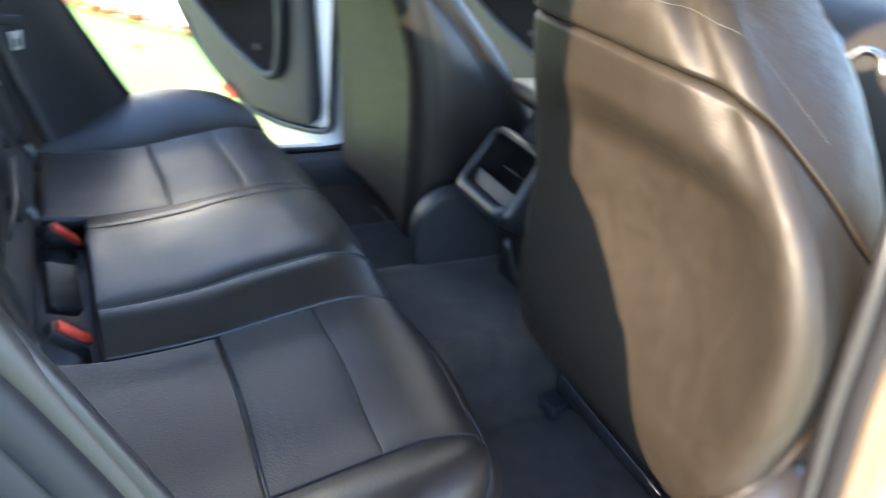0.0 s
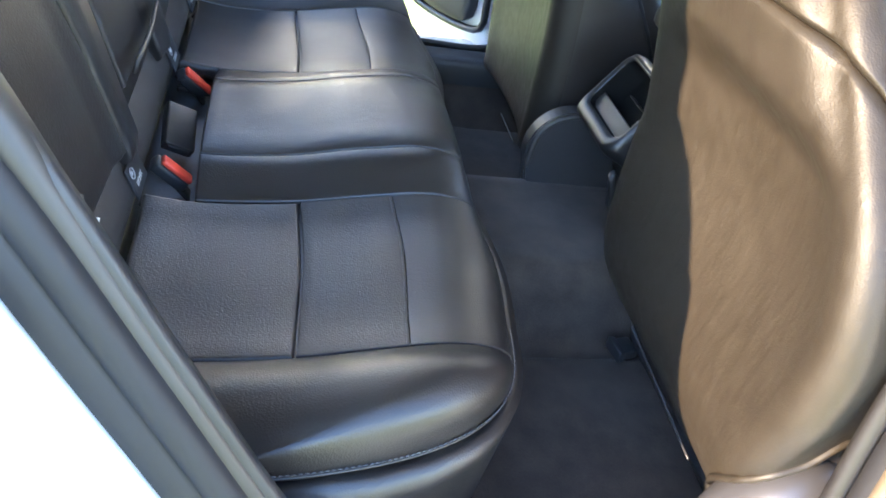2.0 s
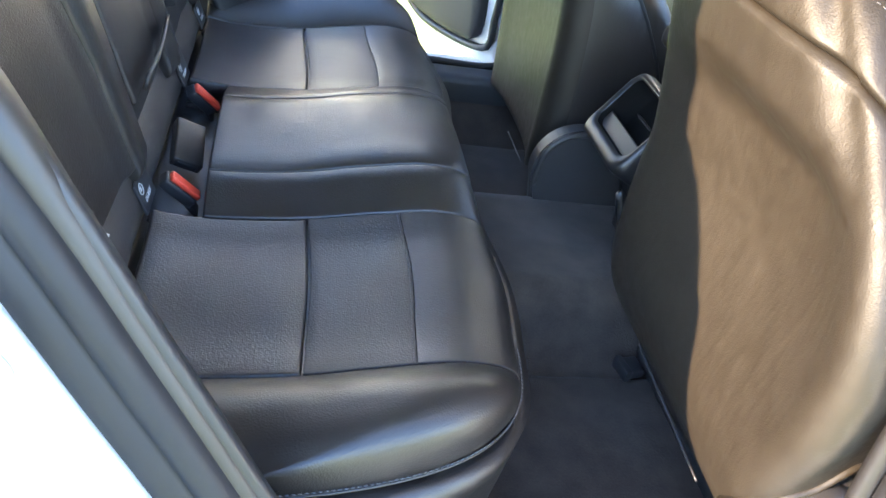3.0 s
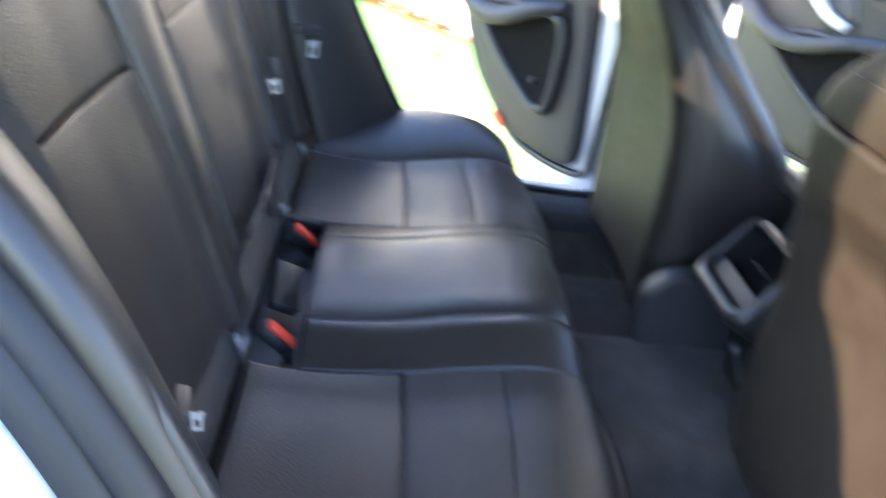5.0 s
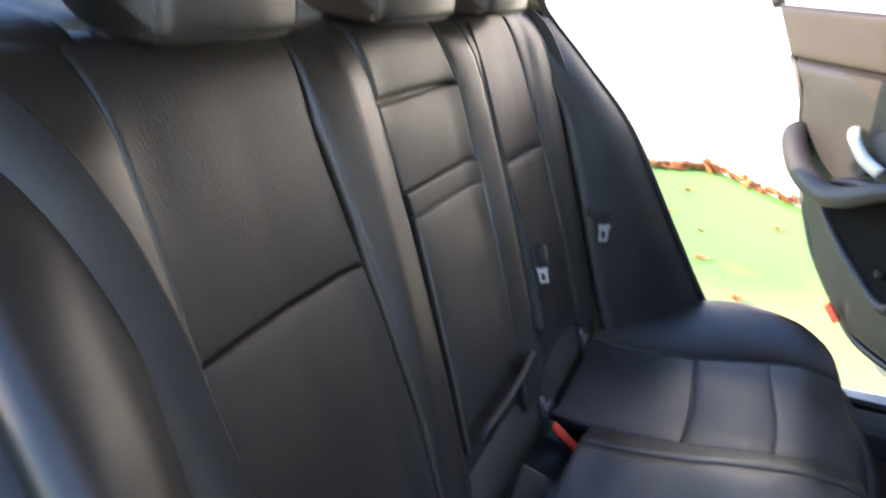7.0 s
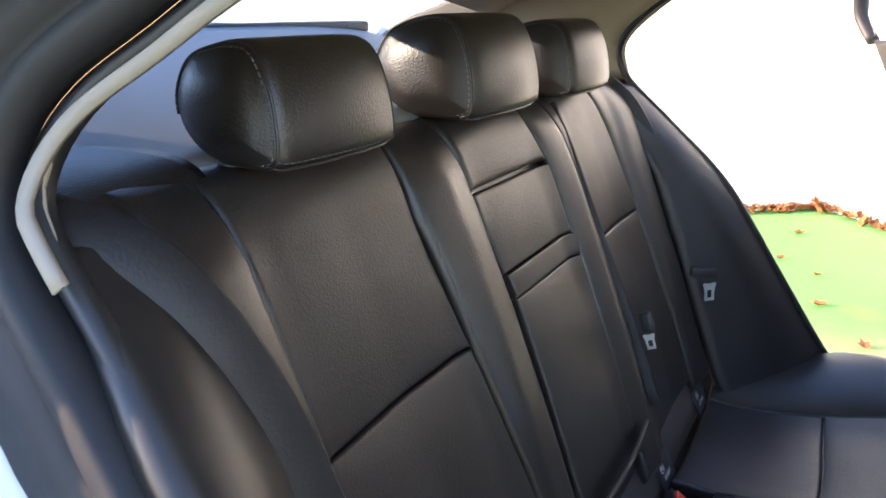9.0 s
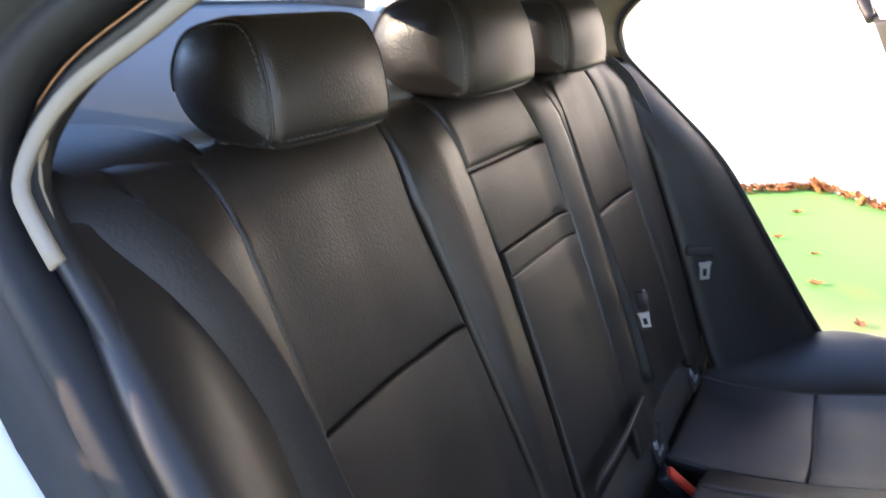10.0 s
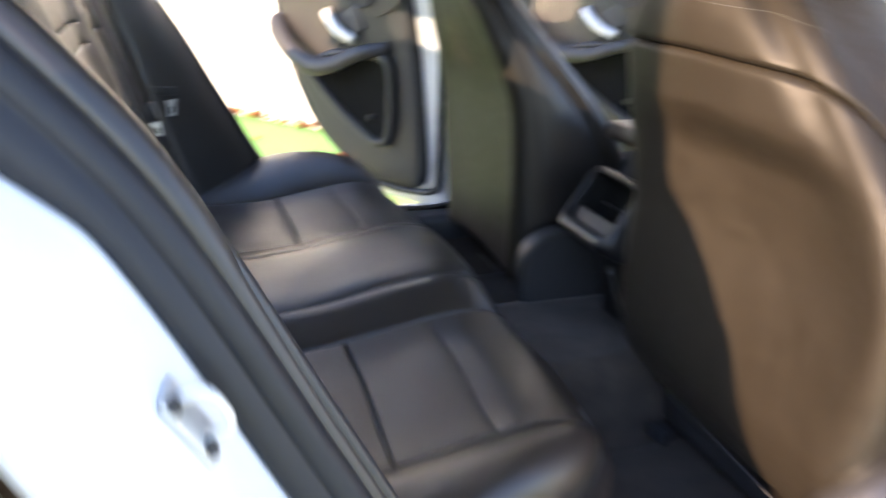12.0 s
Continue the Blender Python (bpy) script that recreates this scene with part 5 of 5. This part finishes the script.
ring_vent(-0.088, 0.830)
ring_vent(0.018, 0.838)
panel_unit = rbox("control_panel", (0.012, 0.20, 0.09), pose(1.486, 0.0, 0.655, 0, -6, 0), PLASTIC, dash, 0.004, 2, "black control panel")
for k in range(6):
    rbox("control_button", (0.006, 0.022, 0.012), pose(1.478, -0.075 + 0.03 * k, 0.68, 0, -6, 0), RED if k in (1, 4) else PLASTIC_GREY, panel_unit, 0.002, 2)
rbox("trim_strip", (0.008, 0.5, 0.012), pose(1.482, 0, 0.725), CHROME, dash, 0.002, 2, "thin silver trim strip")
screen = grid_part("windscreen", lambda u, v: (1.36 + 0.55 * u, -0.60 + 1.2 * v, 1.345 - 0.40 * u - 0.03 * (2 * v - 1) ** 2), 6, 10, GLASS, car, 0.004)
screen.visible_shadow = False


# ---- open doors on the far side ----
def side_door(name, hinge, degrees, edge, label, length_scale=1.0):
    """An open door. edge: (height, length) pairs of its free end. Built along u from the hinge, w towards the cabin."""
    a = radians(degrees)
    d = Vector((-math.sin(a), math.cos(a), 0))
    n = Vector((-math.cos(a), -math.sin(a), 0))
    h = Vector(hinge)
    zz = [e[0] for e in edge]
    ll = [e[1] * length_scale for e in edge]

    def free(z):
        return float(np.interp(z, zz, ll))

    def W(u, z, w=0.0):
        lean = 0.10 * max(0, z - 0.80) + 0.03 * max(0, 0.6 - z)
        return h + d * u + n * (w + lean) + Vector((0, 0, z))

    # painted outer skin and inner frame
    t = grid_part(name, lambda u, v: W(-0.005 + u * (free(0.385 + 0.745 * v) + 0.018), 0.385 + 0.745 * v, -0.022), 10, 16, PAINT, car, -0.05, label)
    grid_part("door_skin", lambda u, v: W(u * (free(0.38 + 0.66 * v) + 0.03), 0.38 + 0.66 * v, -0.10 - 0.025 * math.sin(math.pi * v)), 10, 14, PAINT, t, -0.01)
    # rubber seal all round
    loop = [W(0.035, z, -0.012) for z in np.linspace(1.03, 0.47, 14)] + [W(0.055, 0.43, -0.012), W(0.10, 0.407, -0.012)]
    loop += [W(free(z) + 0.004, z, -0.012) for z in np.linspace(0.42, 1.03, 18)]
    tube("door_seal", spline(loop[::2] + [loop[-1]], 70), 0.010, RUBBER_DARK, t, "black rubber door seal")

    # trim panel with rolled edge
    def trim(s, z):
        u0 = 0.072 + 0.05 * max(0, (0.47 - z) / 0.05) ** 2 + 0.14 * max(0, z - 0.5)
        return W(u0 + s * (free(z) - 0.012 - u0), z, 0.012 - 0.006 * (2 * s - 1) ** 2)
    pad("trim_panel", trim, 0.0, 1.0, 0.425, 1.024, PLASTIC_GREY, t, r=0.03, thick=0.02, flip=True, na=24, nb=26, label="dark grey moulded trim panel")
    pad("trim_upper", trim, 0.0, 1.0, 1.027, 1.150, VINYL, t, r=0.012, thick=0.02, flip=True, na=20, nb=16, label="grey vinyl upper trim")
    L = ll[zz.index(0.83)] if 0.83 in zz else free(0.83)
    # pocket: a shallow dish, its deep shade painted near-black, with a raised rim
    k = L / 0.676
    pk = spline([W(k * q, z, 0.024) for q, z in ((0.510, 0.722), (0.420, 0.640), (0.320, 0.582), (0.240, 0.548), (0.196, 0.566), (0.184, 0.660), (0.198, 0.775), (0.290, 0.790), (0.430, 0.775))], 64, closed=True)
    pocket = tube("pocket_rim", pk, 0.013, PLASTIC_GREY, t, "moulded rim of the door pocket", closed=True)
    c = sum(pk, Vector()) / len(pk)
    bm = bmesh.new()
    rim = [bm.verts.new(p + n * 0.004) for p in pk]
    deep = [bm.verts.new(c.lerp(p, 0.93) - n * 0.001) for p in pk]
    mid = bm.verts.new(c - n * 0.001)
    for i in range(len(pk)):
        j = (i + 1) % len(pk)
        bm.faces.new((rim[i], rim[j], deep[j], deep[i]))
        bm.faces.new((deep[i], deep[j], mid))
    part("pocket_hollow", bm, RECESS_SHADE, t, "shallow pocket dish, near-black for the shade of its depth")
    rbox("pocket_catch", (0.02, 0.02, 0.018), Matrix.Translation(W(k * 0.257, 0.616, 0.026)), PLASTIC_GREY, t, 0.004, 2, "small grey catch")
    # armrest with a grip
    grip = spline([W(L * q, z, w) for q, z, w in ((0.985, 0.850, 0.012), (0.945, 0.826, 0.034), (0.83, 0.775, 0.056), (0.68, 0.745, 0.066), (0.56, 0.755, 0.064), (0.42, 0.795, 0.048), (0.30, 0.815, 0.012))], 40)
    tube("armrest", grip, 0.030, PLASTIC_GREY, t, "padded grey armrest", seg=14, flat=0.75, taper=(1.25, 0.62))
    # handle in its recess
    hb = spline([W(L * q, z, w) for q, z, w in ((0.635, 0.900, 0.026), (0.612, 0.884, 0.036), (0.55, 0.848, 0.040), (0.475, 0.824, 0.030))], 16)
    bowl = rbox("handle_bowl", (0.12, 0.012, 0.075), Matrix.Translation(W(L * 0.53, 0.862, 0.014)) @ pose(0, 0, 0, 0, 0, degrees + 90) @ pose(0, 0, 0, 0, 30, 0), PLASTIC, t, 0.005, 3, "black recess of the handle")
    tube("door_handle", hb, 0.016, STEEL, t, "bright satin door handle", seg=12, flat=0.6)
    # smooth insert above the handle
    ins = spline([W(k * q, z, 0.016) for q, z in ((0.52, 1.013), (0.455, 1.000), (0.375, 0.950), (0.277, 0.900), (0.212, 0.904), (0.145, 0.950), (0.165, 1.010), (0.34, 1.015))], 48, closed=True)
    bm = bmesh.new()
    loop_a = [bm.verts.new(p) for p in ins]
    loop_b = [bm.verts.new(p - n * 0.012) for p in ins]
    bm.faces.new(loop_a)
    for i in range(len(ins)):
        bm.faces.new((loop_a[i], loop_a[(i + 1) % len(ins)], loop_b[(i + 1) % len(ins)], loop_b[i]))
    part("trim_insert", bm, VINYL, t, "smooth grey insert of the door trim", smooth=False)
    # loudspeaker grille
    sp = [W(L * 0.43 + 0.045 * math.cos(k * math.pi / 14), 0.963 + 0.045 * math.sin(k * math.pi / 14), 0.024) for k in range(28)]
    grille = tube("speaker_rim", sp, 0.004, PLASTIC, t, "round loudspeaker rim", closed=True, seg=6)
    # red reflector on the lower edge
    rbox("reflector", (0.05, 0.008, 0.022), Matrix.Translation(W(free(0.468) * 0.955, 0.468, 0.020)) @ pose(0, 0, 0, 0, 0, degrees + 90) @ pose(0, 0, 0, 0, -30, 0), RED, t, 0.002, 2, "red door reflector")
    # window frame and glass
    top = [W(0.02, 1.13, -0.01), W(0.035, 1.22, -0.005), W(0.06, 1.32, 0.0), W(0.14, 1.365, 0.0), W(L * 0.8, 1.375, 0.0), W(L * 1.08, 1.355, 0.0), W(L * 1.26, 1.30, -0.002), W(L * 1.30, 1.22, -0.004), W(free(1.15), 1.15, -0.008)]
    tube("window_frame", spline(top, 60), 0.020, PLASTIC_GREY, t, "grey window frame", seg=10, flat=0.7)
    pane = grid_part("window_pane", lambda u, v: W(0.03 + u * (float(np.interp(1.14 + 0.21 * v, [1.03, 1.10, 1.22, 1.30, 1.36], [free(1.03), free(1.10), L * 1.28, L * 1.24, L * 1.0])) - 0.04), 1.14 + 0.21 * v, -0.01), 4, 8, GLASS, t, 0.004)
    pane.visible_shadow = False
    return t


side_door("rear_door", (0.712, 0.757, 0), 32, [(0.37, 0.19), (0.405, 0.26), (0.452, 0.365), (0.542, 0.510), (0.678, 0.620), (0.83, 0.676), (0.963, 0.695), (1.032, 0.755), (1.15, 0.83), (1.3, 0.87)],
          "open rear door with dark grey trim and chrome handle")
side_door("front_door", (1.62, 0.78, 0), 20, [(0.38, 0.70), (0.423, 0.78), (0.47, 0.82), (0.562, 0.84), (0.697, 0.86), (0.83, 0.88), (0.977, 0.89), (1.05, 0.89), (1.15, 0.86), (1.3, 0.75)],
          "open front door with dark grey trim and chrome handle")
